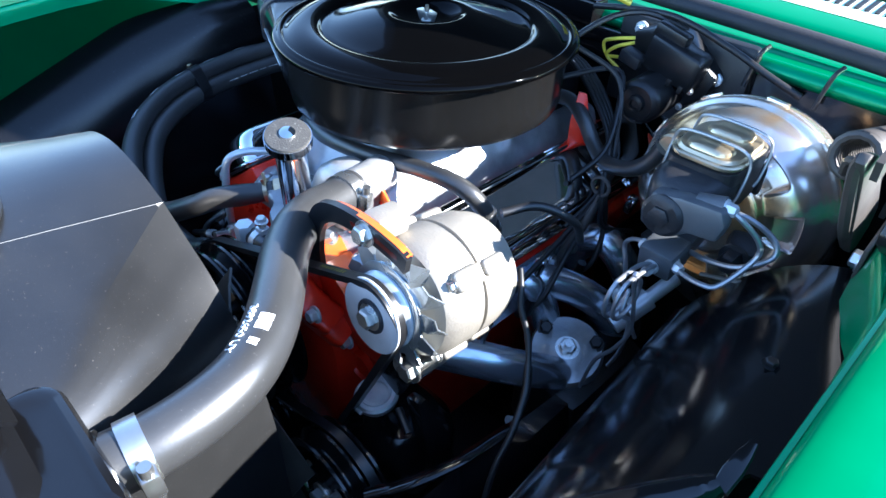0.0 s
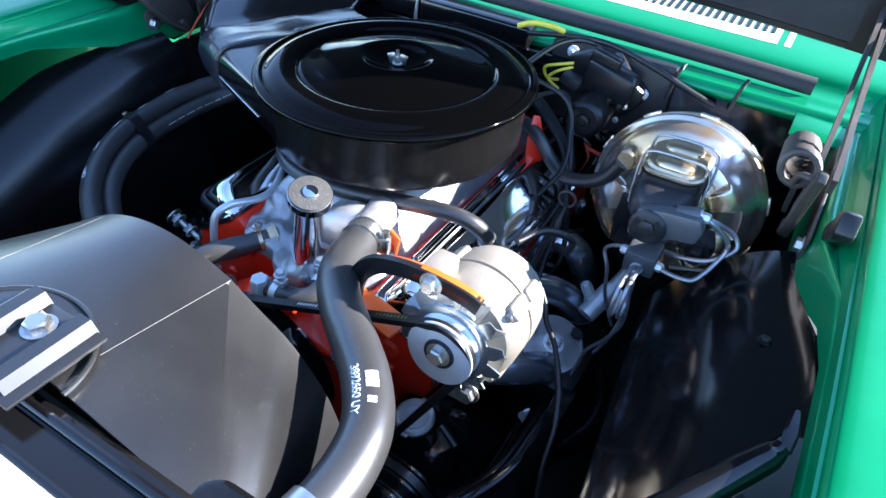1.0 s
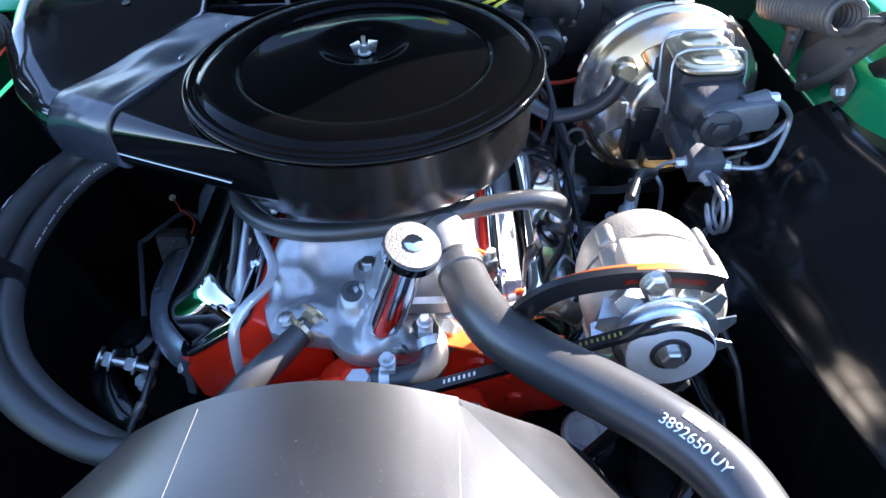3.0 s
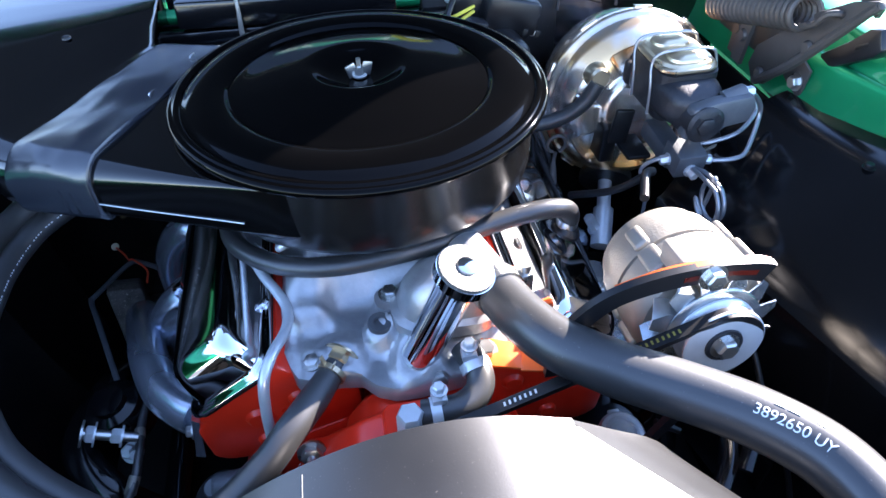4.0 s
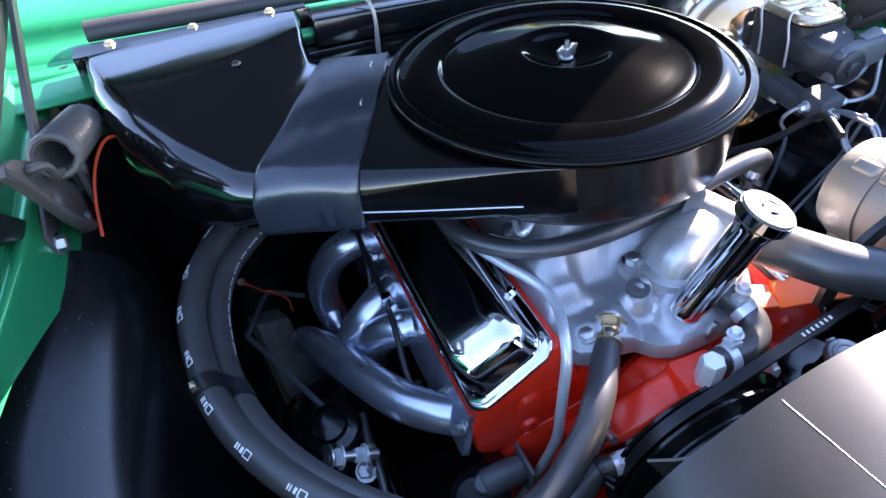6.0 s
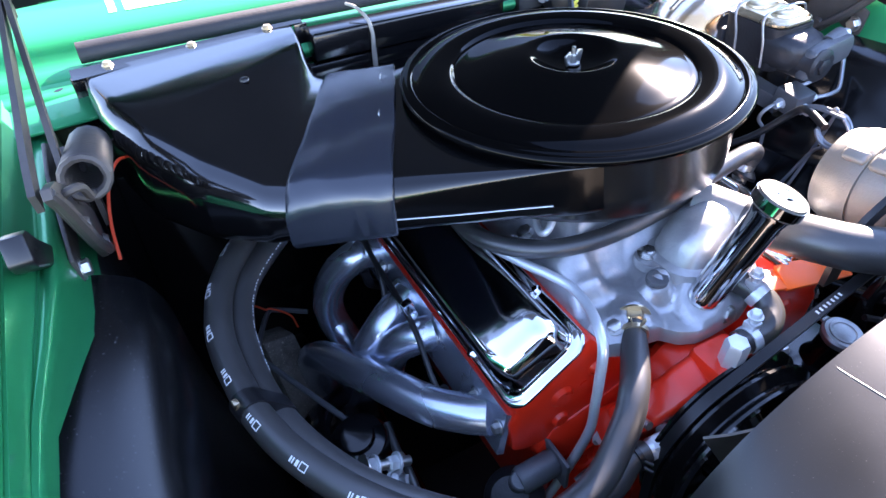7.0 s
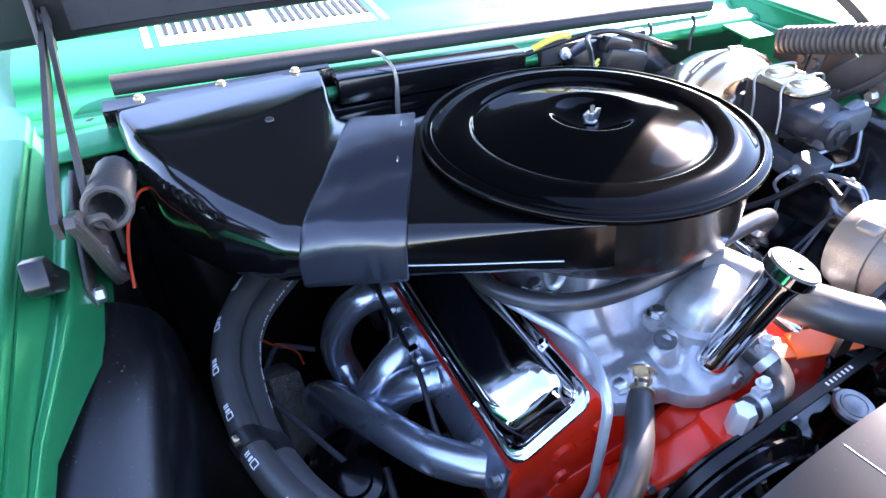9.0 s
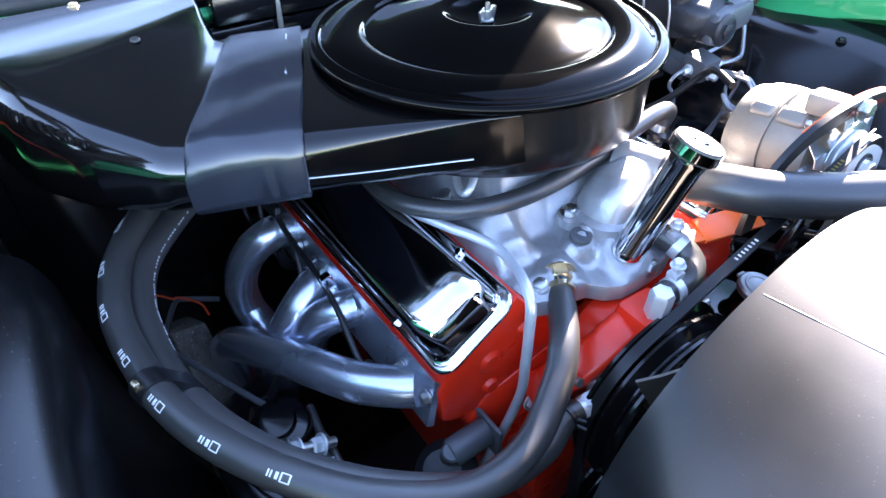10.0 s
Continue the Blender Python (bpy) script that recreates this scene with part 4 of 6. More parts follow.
pul = part("pulley", lathe([(0, 0.002), (0.008, 0.002), (0.0125, 0.001), (0.0325, 0.0025), (0.0345, 0.0015), (0.0345, -0.0005), (0.0290, -0.0050), (0.0290, -0.0075), (0.0345, -0.0125), (0.0345, -0.0145), (0.012, -0.0155), (0.008, -0.03), (0, -0.03)], AX, 56), M_ZINC, alt, "zinc plated pulley")
# a raised dark ring stands for the shade in the washer recess
part("pulley_recess_ring", lathe([(0.0105, 0.0012), (0.0110, 0.0030), (0.0155, 0.0030), (0.0160, 0.0012)], AX, 32), M_IRON, pul, "dark ring for the shaded recess round the nut")
part("pulley_nut", hexagon(0.0092, 0.0095, AX @ pose(0, 0, 0.0015)), M_BOLT, pul)
part("fan_hub", lathe([(0, -0.0150), (0.040, -0.0152), (0.042, -0.0162), (0.042, -0.0175), (0, -0.0175)], AX, 40), M_FAN, alt)
for k in range(12):
    m = AX @ pose(0, 0, -0.017, 0, 0, 30 * k + 9)
    bl = bmesh.new()
    # a pressed vane: flat root, folded back along its outer half
    pts = [(0.026, -0.008, 0), (0.026, 0.009, 0), (0.044, 0.0115, 0), (0.0555, 0.011, -0.001), (0.0565, 0.002, -0.003), (0.046, -0.006, -0.002), (0.055, -0.010, -0.016), (0.041, -0.0125, -0.0165), (0.033, -0.010, -0.006)]
    vs = [bl.verts.new(p) for p in pts]
    bl.faces.new((vs[0], vs[1], vs[2], vs[5]))
    bl.faces.new((vs[2], vs[3], vs[4], vs[5]))
    bl.faces.new((vs[5], vs[4], vs[6], vs[7]))
    bl.faces.new((vs[0], vs[5], vs[7], vs[8]))
    bmesh.ops.recalc_face_normals(bl, faces=bl.faces)
    bmesh.ops.solidify(bl, geom=bl.faces[:], thickness=0.0013)
    bl.transform(m)
    part("fan_blade", bl, M_FAN, alt)
part("terminal_cap", block(0.020, 0.012, 0.012, AX @ pose(0.010, 0.022, -0.131), 0.003), M_RED, alt, "small red connector")
M_SLOT = mat("dark_red_paint", (0.10, 0.008, 0.004), 0.25, 0, 0.2, 0.2, 60)
br = thing("alternator_bracket", (0.2, -0.275, 0.89), "slotted black adjusting bracket with orange overspray edge", "bracket")


def arm(pts, width, thick):
    """A flat steel strap that stands on edge along a bent line."""
    line = curve_points(pts, 6)
    rings = []
    for i, p in enumerate(line):
        t = (line[min(i + 1, len(line) - 1)] - line[max(0, i - 1)]).normalized()
        w = V(0, 1, 0.12).normalized()
        s = t.cross(w).normalized()
        rings.append([p + s * width * a + w * thick * b for a, b in ((-0.5, -0.5), (0.5, -0.5), (0.5, 0.5), (-0.5, 0.5))])
    return loft(rings)


ARM = [(0.122, -0.262, 0.800), (0.124, -0.263, 0.835), (0.134, -0.265, 0.866), (0.156, -0.269, 0.892), (0.188, -0.2735, 0.9075), (0.226, -0.2755, 0.9125), (0.260, -0.2765, 0.9100), (0.274, -0.277, 0.906)]
part("strap", arm(ARM, 0.0195, 0.006), M_SATIN, br)
part("orange_edge", arm([(x + 0.001, y + 0.0012, z + 0.0085) for x, y, z in ARM[3:]], 0.0032, 0.0055), M_ORTAB, br, "orange painted top edge")
part("slot", arm([(0.205, -0.2768, 0.9095), (0.235, -0.2778, 0.9115), (0.264, -0.2786, 0.9085)], 0.0055, 0.002), M_SLOT, br, "dark red slot")
part("slot_bolt", joined(hexagon(0.0085, 0.009, along((0.226, -0.2795, 0.9115), (0, -1, 0.1)))), M_BOLT, br)
tab = thing("throttle_bracket", (0.095, -0.157, 0.82), "small orange bracket tab with a hole", "bracket")
part("tab", block(0.026, 0.0035, 0.040, pose(0.097, -0.156, 0.816, 0, 14, -20), 0.0015), M_ORTAB, tab)
part("tab_hole", lathe([(0.0055, -0.0028), (0.0055, 0.0028), (0.008, 0.0026), (0.008, -0.0026)], along((0.0955, -0.1565, 0.812), (-0.34, -0.94, 0)), 20), M_ORANGE, tab)

# orange strut foot beside the filler tube
of = thing("strut_foot", (0.085, -0.222, 0.795), "orange painted strut foot bolted to the manifold", "bracket")
part("foot_plate", prism([(-0.028, -0.016), (0.034, -0.013), (0.036, 0.012), (-0.026, 0.014)], 0.004, pose(0.091, -0.222, 0.7845, 6, 4, -18), 0.001), M_ORTAB, of)
part("foot_web", prism([(-0.030, -0.018), (0.040, -0.024), (0.046, 0.006), (-0.026, 0.012)], 0.004, pose(0.132, -0.230, 0.789, 14, -6, -12), 0.001), M_ORTAB, of)
part("foot_bolt", hexagon(0.0085, 0.010, along((0.073, -0.216, 0.786), (0, -0.2, 1))), M_BOLT, of)

# print on the radiator hose
HL = curve_points(HOSE, 12)
HS = [0.0]
for a, b in zip(HL, HL[1:]):
    HS.append(HS[-1] + (b - a).length)


def on_line(line, run, s, w, r, lift):
    """A place on the skin of a hose: s along it, w round it from the top towards the right of its run."""
    i = max(1, min(len(run) - 1, next((k for k, v in enumerate(run) if v >= s), len(run) - 1)))
    f = (s - run[i - 1]) / max(1e-9, run[i] - run[i - 1])
    p = line[i - 1].lerp(line[i], f)
    t = (line[i] - line[i - 1]).normalized()
    up = V(0, 0, 1)
    up = (up - t * up.dot(t)).normalized()
    side = up.cross(t)
    return p + (r + lift) * (up * math.cos(w / r) + side * math.sin(w / r))


def nearest(line, run, p):
    k = min(range(len(line)), key=lambda i: (line[i] - Vector(p)).length)
    return run[k]


s0 = nearest(HL, HS, (0.232, -0.388, 0.87))
letters("part_number", "3892650 UY", 0.0105, None, M_TEXT, hose, lambda x, y, z: on_line(HL, HS, s0 + 0.004 + x, y - 0.010, 0.0215, 0.0002 + z))


def printed(name, cells, parent, line, run, s, w, r, size):
    """A maker's mark as plain blocks."""
    bms = []
    for cx, cy, hx, hy in cells:
        bms.append(sheet([[on_line(line, run, s + (cx + a * hx) * size, w + (cy + b * hy) * size, r, 0.0004) for a in (-1, -0.33, 0.33, 1)] for b in (-1, 0, 1)], 0.0003))
    return part(name, joined(*bms), M_TEXT, parent)


MARK = [(-0.40, 0, 0.30, 0.46), (0.36, 0, 0.34, 0.46)]
printed("maker_mark", MARK, hose, HL, HS, s0 - 0.004, 0.0040, 0.0215, 0.0115)
printed("maker_mark", [(-0.22, 0, 0.14, 0.45), (0.22, 0, 0.14, 0.45)], hose, HL, HS, s0 + 0.0165, 0.0035, 0.0215, 0.008)

# shroud bracket
SBX, SBY = 0.028, -0.007
sb = thing("shroud_bracket", (0.01, -0.52, 0.945), "ribbed metal bracket bolted on the shroud top", "bracket")
part("base_plate", block(0.092, 0.075, 0.003, pose(0.010 + SBX, -0.522 + SBY, 0.9445), 0.001), M_SHROUD, sb)
for x in (-0.016, 0.036):
    part("rib", loft([[V(x + SBX + dx, y + SBY, 0.945 + dz) for dx, dz in ((-0.012, 0), (-0.007, 0.010), (0.005, 0.010), (0.010, 0))] for y in (-0.484, -0.488, -0.55, -0.554)]), M_SHROUD, sb)
part("bolt", hexagon(0.0095, 0.009, along((0.009 + SBX, -0.505 + SBY, 0.946), (0, 0, 1))), M_BOLT, sb)
part("pressed_ring", tube([(0.025 + 0.072 * math.cos(a), -0.540 + 0.062 * math.sin(a), 0.9395) for a in steps(radians(2), radians(178), 20)], 0.0022, 8), M_SHROUD, shroud)

# heater hoses
H1 = [(-0.0615, -0.199, 0.779), (-0.070, -0.211, 0.777), (-0.086, -0.232, 0.774), (-0.106, -0.255, 0.770), (-0.130, -0.275, 0.756), (-0.180, -0.298, 0.732), (-0.245, -0.300, 0.730), (-0.308, -0.276, 0.752), (-0.354, -0.238, 0.770), (-0.390, -0.186, 0.781), (-0.410, -0.133, 0.787), (-0.417, -0.080, 0.791), (-0.4185, -0.046, 0.794), (-0.417, -0.022, 0.796), (-0.412, 0.003, 0.797), (-0.404, 0.028, 0.799), (-0.392, 0.051, 0.801), (-0.376, 0.070, 0.806), (-0.34, 0.108, 0.812), (-0.29, 0.16, 0.805), (-0.25, 0.27, 0.78)]
H2 = [(-0.100, -0.2795, 0.7012), (-0.118, -0.2795, 0.7005), (-0.150, -0.288, 0.690), (-0.215, -0.290, 0.700), (-0.285, -0.264, 0.725), (-0.340, -0.225, 0.750), (-0.373, -0.178, 0.761), (-0.392, -0.128, 0.767), (-0.400, -0.078, 0.771), (-0.399, -0.024, 0.775), (-0.394, 0.004, 0.778), (-0.386, 0.028, 0.781), (-0.366, 0.056, 0.789), (-0.318, 0.100, 0.797), (-0.265, 0.155, 0.79), (-0.22, 0.27, 0.77)]
for pts, lab in ((H1, "black heater hose with white maker marks, arched over the wheelhouse"), (H2, "black heater hose running from the water pump")):
    hh = thing("heater_hose", pts[8], lab, "heater hose", "heater hoses")
    part("hose", tube(pts, [0.0115, 0.0120] + [0.0137] * (len(pts) - 2), 20, 6), M_HEATER, hh)
    line = curve_points(pts, 10)
    run = [0.0]
    for a, b in zip(line, line[1:]):
        run.append(run[-1] + (b - a).length)
    if pts is H1:
        s = run[-1] * 0.40
        while s < run[-1] - 0.15:
            printed("maker_mark", [(-0.55, 0, 0.20, 0.42), (0.10, 0, 0.10, 0.42), (0.50, 0, 0.10, 0.42)], hh, line, run, s, 0.0085, 0.0137, 0.0060)
            printed("maker_mark", [(0, 0.5, 0.45, 0.07), (0, -0.5, 0.45, 0.07), (-0.5, 0, 0.07, 0.55), (0.5, 0, 0.07, 0.55)], hh, line, run, s - 0.0095, 0.0085, 0.0137, 0.0062)
            s += 0.0545
    else:
        s = run[-1] * 0.52
        for k in range(46):
            if k % 9 in (4, 8):
                continue
            ss = s + k * 0.0042
            printed("fine_print", [(0, 0, 0.30, 0.13)], hh, line, run, ss, -0.0170, 0.0137, 0.0042)
strap = thing("hose_strap", (-0.405, -0.128, 0.79), "black strap that ties the two heater hoses", "strap")
c1, c2 = V(-0.4133, -0.118, 0.7885), V(-0.3945, -0.118, 0.7680)
d = V(-0.25, 1, 0.08).normalized()
ax = (c2 - c1).normalized()
nz = d.cross(ax).normalized()
rings = []
for k in range(-1, 2, 2):
    ring = []
    for i in range(40):
        a = 2 * math.pi * i / 40
        ca, sa = math.cos(a), math.sin(a)
        base = c2 if ca > 0 else c1
        ring.append(base + ax * ca * 0.0152 + nz * sa * 0.0152 + d * 0.009 * k)
    rings.append(ring)
part("band", loft(rings), M_SATIN, strap)
part("buckle", block(0.006, 0.010, 0.008, along(c1 - ax * 0.016, d) @ pose(0, 0, 0), 0.002), M_GOLD, strap)

# crankcase breather hose under the air cleaner
pcv = thing("breather_hose", (0.1, -0.1, 0.83), "black breather hose curving below the air cleaner", "hose")
part("hose", tube([(-0.130, 0.06, 0.800), (-0.150, 0.0, 0.822), (-0.148, -0.06, 0.826), (-0.110, -0.105, 0.828), (-0.05, -0.126, 0.832), (0.03, -0.128, 0.842), (0.10, -0.118, 0.851), (0.150, -0.112, 0.855), (0.178, -0.106, 0.848), (0.190, -0.097, 0.830), (0.190, -0.090, 0.812)], 0.0098, 16), M_RUBBER, pcv)
part("grommet", lathe([(0, 0), (0.017, 0), (0.017, 0.004), (0.012, 0.010), (0, 0.010)], along((0.189, -0.090, 0.803), (0.5, 0, 1)), 24), M_SATIN, pcv)
part("valve_elbow", tube([(0.189, -0.090, 0.800), (0.190, -0.091, 0.815), (0.190, -0.093, 0.826)], [0.009, 0.0115, 0.0115], 14), M_BOLT, pcv)

# fuel line
fl = thing("fuel_line", (-0.11, -0.2, 0.75), "bent bright steel fuel line down the block front", "fuel line")
part("steel_line", tube([(-0.15, 0.0, 0.812), (-0.143, -0.046, 0.812), (-0.121, -0.100, 0.809), (-0.110, -0.121, 0.808), (-0.100, -0.146, 0.806), (-0.101, -0.172, 0.807), (-0.113, -0.204, 0.812), (-0.121, -0.224, 0.804), (-0.125, -0.230, 0.774), (-0.127, -0.232, 0.739), (-0.130, -0.232, 0.690), (-0.15, -0.22, 0.60), (-0.17, -0.20, 0.50)], 0.0050, 12), M_ZINC, fl)
part("steel_line", tube([(-0.05, -0.01, 0.858), (-0.085, -0.06, 0.845), (-0.10, -0.09, 0.838), (-0.095, -0.10, 0.845), (-0.06, -0.07, 0.862)], 0.004, 10), M_ZINC, fl)


# headers
def header(side, label, runs):
    o = BANK_Y[side] - 0.048
    root = thing("exhaust_header", (side * 0.25, o, 0.66), label, "exhaust header", "exhaust headers")

    def q(x, y, z):
        return (side * x, y + o, z)

    part("port_flange", loft([[V(*q(x, y, z)) for x, z in ((0.196, 0.722), (0.202, 0.728), (0.212, 0.668), (0.204, 0.664))] for y in (-0.196, 0.165)]), M_HEADER, root)
    for r in runs:
        part("primary_tube", tube(r, 0.0208, 24, 7), M_HEADER, root)
    for y in (-0.190, -0.145, -0.055, 0.045, 0.085, 0.152):
        part("flange_bolt", hexagon(0.006, 0.007, along(q(0.2065, y, 0.703), (side, 0, 0.1))), M_BOLT, root)
    part("collector", lathe([(0.035, 0), (0.042, 0.03), (0.042, 0.14), (0.03, 0.2), (0, 0.2)], along(q(0.29, 0.12, 0.48), (0, 0.4, -1)), 24), M_HEADER, root)
    return root


header(-1, "blue-grey coated exhaust header below the chrome cover", (
    [(-0.204, -0.168, 0.695), (-0.222, -0.153, 0.692), (-0.243, -0.129, 0.687), (-0.256, -0.105, 0.682), (-0.268, -0.077, 0.675), (-0.280, -0.044, 0.664), (-0.292, -0.005, 0.647), (-0.305, 0.037, 0.629), (-0.317, 0.074, 0.606), (-0.320, 0.098, 0.570), (-0.312, 0.115, 0.50)],
    [(-0.204, -0.042, 0.699), (-0.220, -0.038, 0.698), (-0.238, -0.026, 0.684), (-0.248, -0.014, 0.656), (-0.253, 0.0, 0.61), (-0.26, 0.05, 0.53)],
    [(-0.204, 0.022, 0.702), (-0.222, 0.016, 0.698), (-0.242, 0.010, 0.686), (-0.256, 0.008, 0.671), (-0.266, 0.010, 0.652), (-0.272, 0.022, 0.61), (-0.28, 0.06, 0.52)],
    [(-0.202, 0.116, 0.704), (-0.221, 0.117, 0.709), (-0.238, 0.118, 0.705), (-0.252, 0.123, 0.693), (-0.264, 0.128, 0.675), (-0.273, 0.130, 0.653), (-0.277, 0.130, 0.628), (-0.275, 0.122, 0.605), (-0.270, 0.108, 0.590), (-0.266, 0.09, 0.565), (-0.27, 0.08, 0.50)]))
header(1, "blue-grey coated exhaust header behind the alternator", (
    [(0.202, -0.188, 0.696), (0.220, -0.176, 0.694), (0.240, -0.158, 0.688), (0.262, -0.135, 0.678), (0.276, -0.104, 0.657), (0.283, -0.06, 0.622), (0.287, 0.0, 0.57), (0.29, 0.06, 0.50)],
    [(0.200, -0.030, 0.700), (0.212, -0.024, 0.692), (0.223, -0.015, 0.666), (0.228, -0.005, 0.63), (0.235, 0.02, 0.57), (0.26, 0.06, 0.50)],
    [(0.200, -0.012, 0.700), (0.216, -0.004, 0.695), (0.244, 0.024, 0.680), (0.270, 0.052, 0.650), (0.283, 0.075, 0.605), (0.287, 0.09, 0.53)],
    [(0.202, 0.094, 0.703), (0.224, 0.102, 0.708), (0.246, 0.108, 0.694), (0.254, 0.124, 0.664), (0.256, 0.148, 0.625), (0.257, 0.165, 0.585), (0.262, 0.165, 0.52)]))

# ignition wires
for side, ys in ((-1, (-0.10, 0.02, 0.12, 0.2)), (1, (-0.14, -0.03, 0.07, 0.16))):
    lw = thing("ignition_wires", (side * 0.2, 0.1, 0.76), "black ignition wires in looms along the valve cover", "ignition wires", "ignition wires")
    for i, y in enumerate(ys):
        if side < 0:
            pts = [(side * 0.05, 0.25, 0.84), (side * 0.14, 0.262, 0.84), (side * 0.206, 0.20 - 0.004 * i, 0.752 + 0.004 * i), (side * 0.222, 0.10, 0.735 + 0.004 * i), (side * 0.226, max(y, -0.06) + 0.03, 0.726 + 0.003 * i), (side * 0.232, y, 0.690), (side * 0.222, y - 0.012, 0.665)]
        else:
            pts = [(0.03, 0.21, 0.880), (0.10, 0.190 - 0.006 * i, 0.884), (0.176 + 0.005 * i, 0.150 - 0.009 * i, 0.852 - 0.003 * i), (0.214 + 0.004 * i, 0.112 - 0.011 * i, 0.790), (0.231, y + 0.045 if y < 0.05 else 0.10 - 0.005 * i, 0.730 + 0.003 * i), (0.236, y, 0.695), (0.222, y - 0.01, 0.668)]
        part("wire", tube(pts, 0.0034, 10), M_WIRE, lw)
        b = Vector(pts[-1])
        part("plug_boot", tube([b + V(side * 0.004, 0.002, 0.022), b, b - V(side * 0.014, 0, 0.012)], [0.0058, 0.0068, 0.0064], 10), M_SATIN, lw)
    for y in (-0.03, 0.16):
        part("loom_clip", block(0.012, 0.010, 0.028, pose(side * 0.224, y, 0.735, 0, side * 15, 0), 0.002), M_CHROME, lw)

# distributor end and coil bracket behind the air cleaner
dist = thing("distributor", (0.02, 0.22, 0.83), "black distributor cap behind the air cleaner", "distributor")
part("housing", lathe([(0, 0), (0.03, 0), (0.034, 0.05), (0.05, 0.06), (0.05, 0.10), (0.04, 0.125), (0, 0.13)], pose(0.02, 0.215, 0.755), 28), M_SATIN, dist)
cb = thing("coil_bracket", (0.135, 0.13, 0.83), "orange painted steel bracket at the back of the engine", "bracket")
part("plate", prism([(-0.010, -0.05), (0.014, -0.05), (0.014, 0.0), (0.006, 0.034), (-0.004, 0.036), (-0.010, 0.0)], 0.004, along((0.148, 0.122, 0.842), (0.55, -0.75, 0.2)), 0.001), M_ORANGE, cb)
part("leg", tube([(0.146, 0.120, 0.81), (0.13, 0.10, 0.78), (0.11, 0.08, 0.755)], 0.008, 10), M_ORANGE, cb)

# pulleys, belts, pump
crankp = thing("water_pump_pulley", (0, -0.31, 0.70), "glossy black double groove water pump pulley", "pulley", "pulleys")


def pulley(root, c, r, name="rim"):
    part(name, lathe([(0.02, 0.022), (0.035, 0.022), (0.045, 0.006), (r * 0.72, 0.004), (r * 0.80, 0.012), (r * 0.84, 0.020), (r, 0.022), (r, 0.019), (r - 0.012, 0.011), (r - 0.012, 0.009), (r, 0.002), (r, -0.001), (r - 0.012, -0.009), (r - 0.012, -0.011), (r, -0.018), (r, -0.021), (r * 0.84, -0.021), (r * 0.80, -0.004), (0.03, -0.006), (0.02, -0.03)], along(c, (0, -1, 0)), 64), M_BLACK, root)
    part("hub_bolt", hexagon(0.012, 0.012, along((c[0], c[1] - 0.022, c[2]), (0, -1, 0))), M_BOLT, root)
    for k in range(4):
        a = radians(45 + 90 * k)
        part("hub_screw", hexagon(0.006, 0.008, along((c[0] + 0.034 * math.cos(a), c[1] - 0.018, c[2] + 0.034 * math.sin(a)), (0, -1, 0))), M_BOLT, root)


WPC, CRC, PSC = (0.0, -0.2995, 0.671), (0.0, -0.2975, 0.48), (0.20, -0.3175, 0.575)
pulley(crankp, WPC, 0.100)
crank2 = thing("crank_pulley", CRC, "glossy black crankshaft pulley with slots", "pulley", "pulleys")
pulley(crank2, CRC, 0.092)
psp = thing("power_steering_pump", (0.205, -0.25, 0.60), "black power steering pump with a silver screw cap", "power steering pump")
pulley(psp, PSC, 0.072, "drive_pulley")
part("reservoir", loft([[V(0.203 + x * k, -0.232 + y * k, z) for x, y in rounded(0.060, 0.052, 0.040, 6)] for z, k in ((0.50, 0.8), (0.52, 1.0), (0.60, 1.0), (0.622, 0.92), (0.635, 0.7))]), M_BLACK, psp)
part("filler_neck", lathe([(0.028, 0), (0.021, 0.012), (0.020, 0.048), (0.021, 0.050), (0, 0.050)], along((0.203, -0.2555, 0.629), (0.02, -0.15, 1)), 28), M_BLACK, psp)
CAPM = along((0.204, -0.2630, 0.679), (0.02, -0.15, 1))
c = part("screw_cap", joined(lathe([(0.022, -0.004), (0.0235, 0.0), (0.0235, 0.004), (0.021, 0.0065), (0.012, 0.0068), (0.010, 0.0052), (0, 0.0052)], CAPM, 40), block(0.012, 0.010, 0.004, CAPM @ pose(0, 0.0215, 0.002, 0, 0, 0), 0.0012), block(0.012, 0.010, 0.004, CAPM @ pose(0, -0.0215, 0.002, 0, 0, 0), 0.0012)), M_ALU, psp, "silver screw cap with two ears")
part("cap_ribs", lathe([(0.0125, 0.0066), (0.0135, 0.0078), (0.0160, 0.0078), (0.0170, 0.0064)], CAPM, 32), M_ALU, c)
part("pump_bracket", block(0.02, 0.012, 0.10, pose(0.262, -0.25, 0.66, 0, -12, 0), 0.003), M_BLACK, psp)
part("stud", tube([(0.238, -0.262, 0.690), (0.262, -0.270, 0.680)], 0.004, 8), M_SATIN, psp)


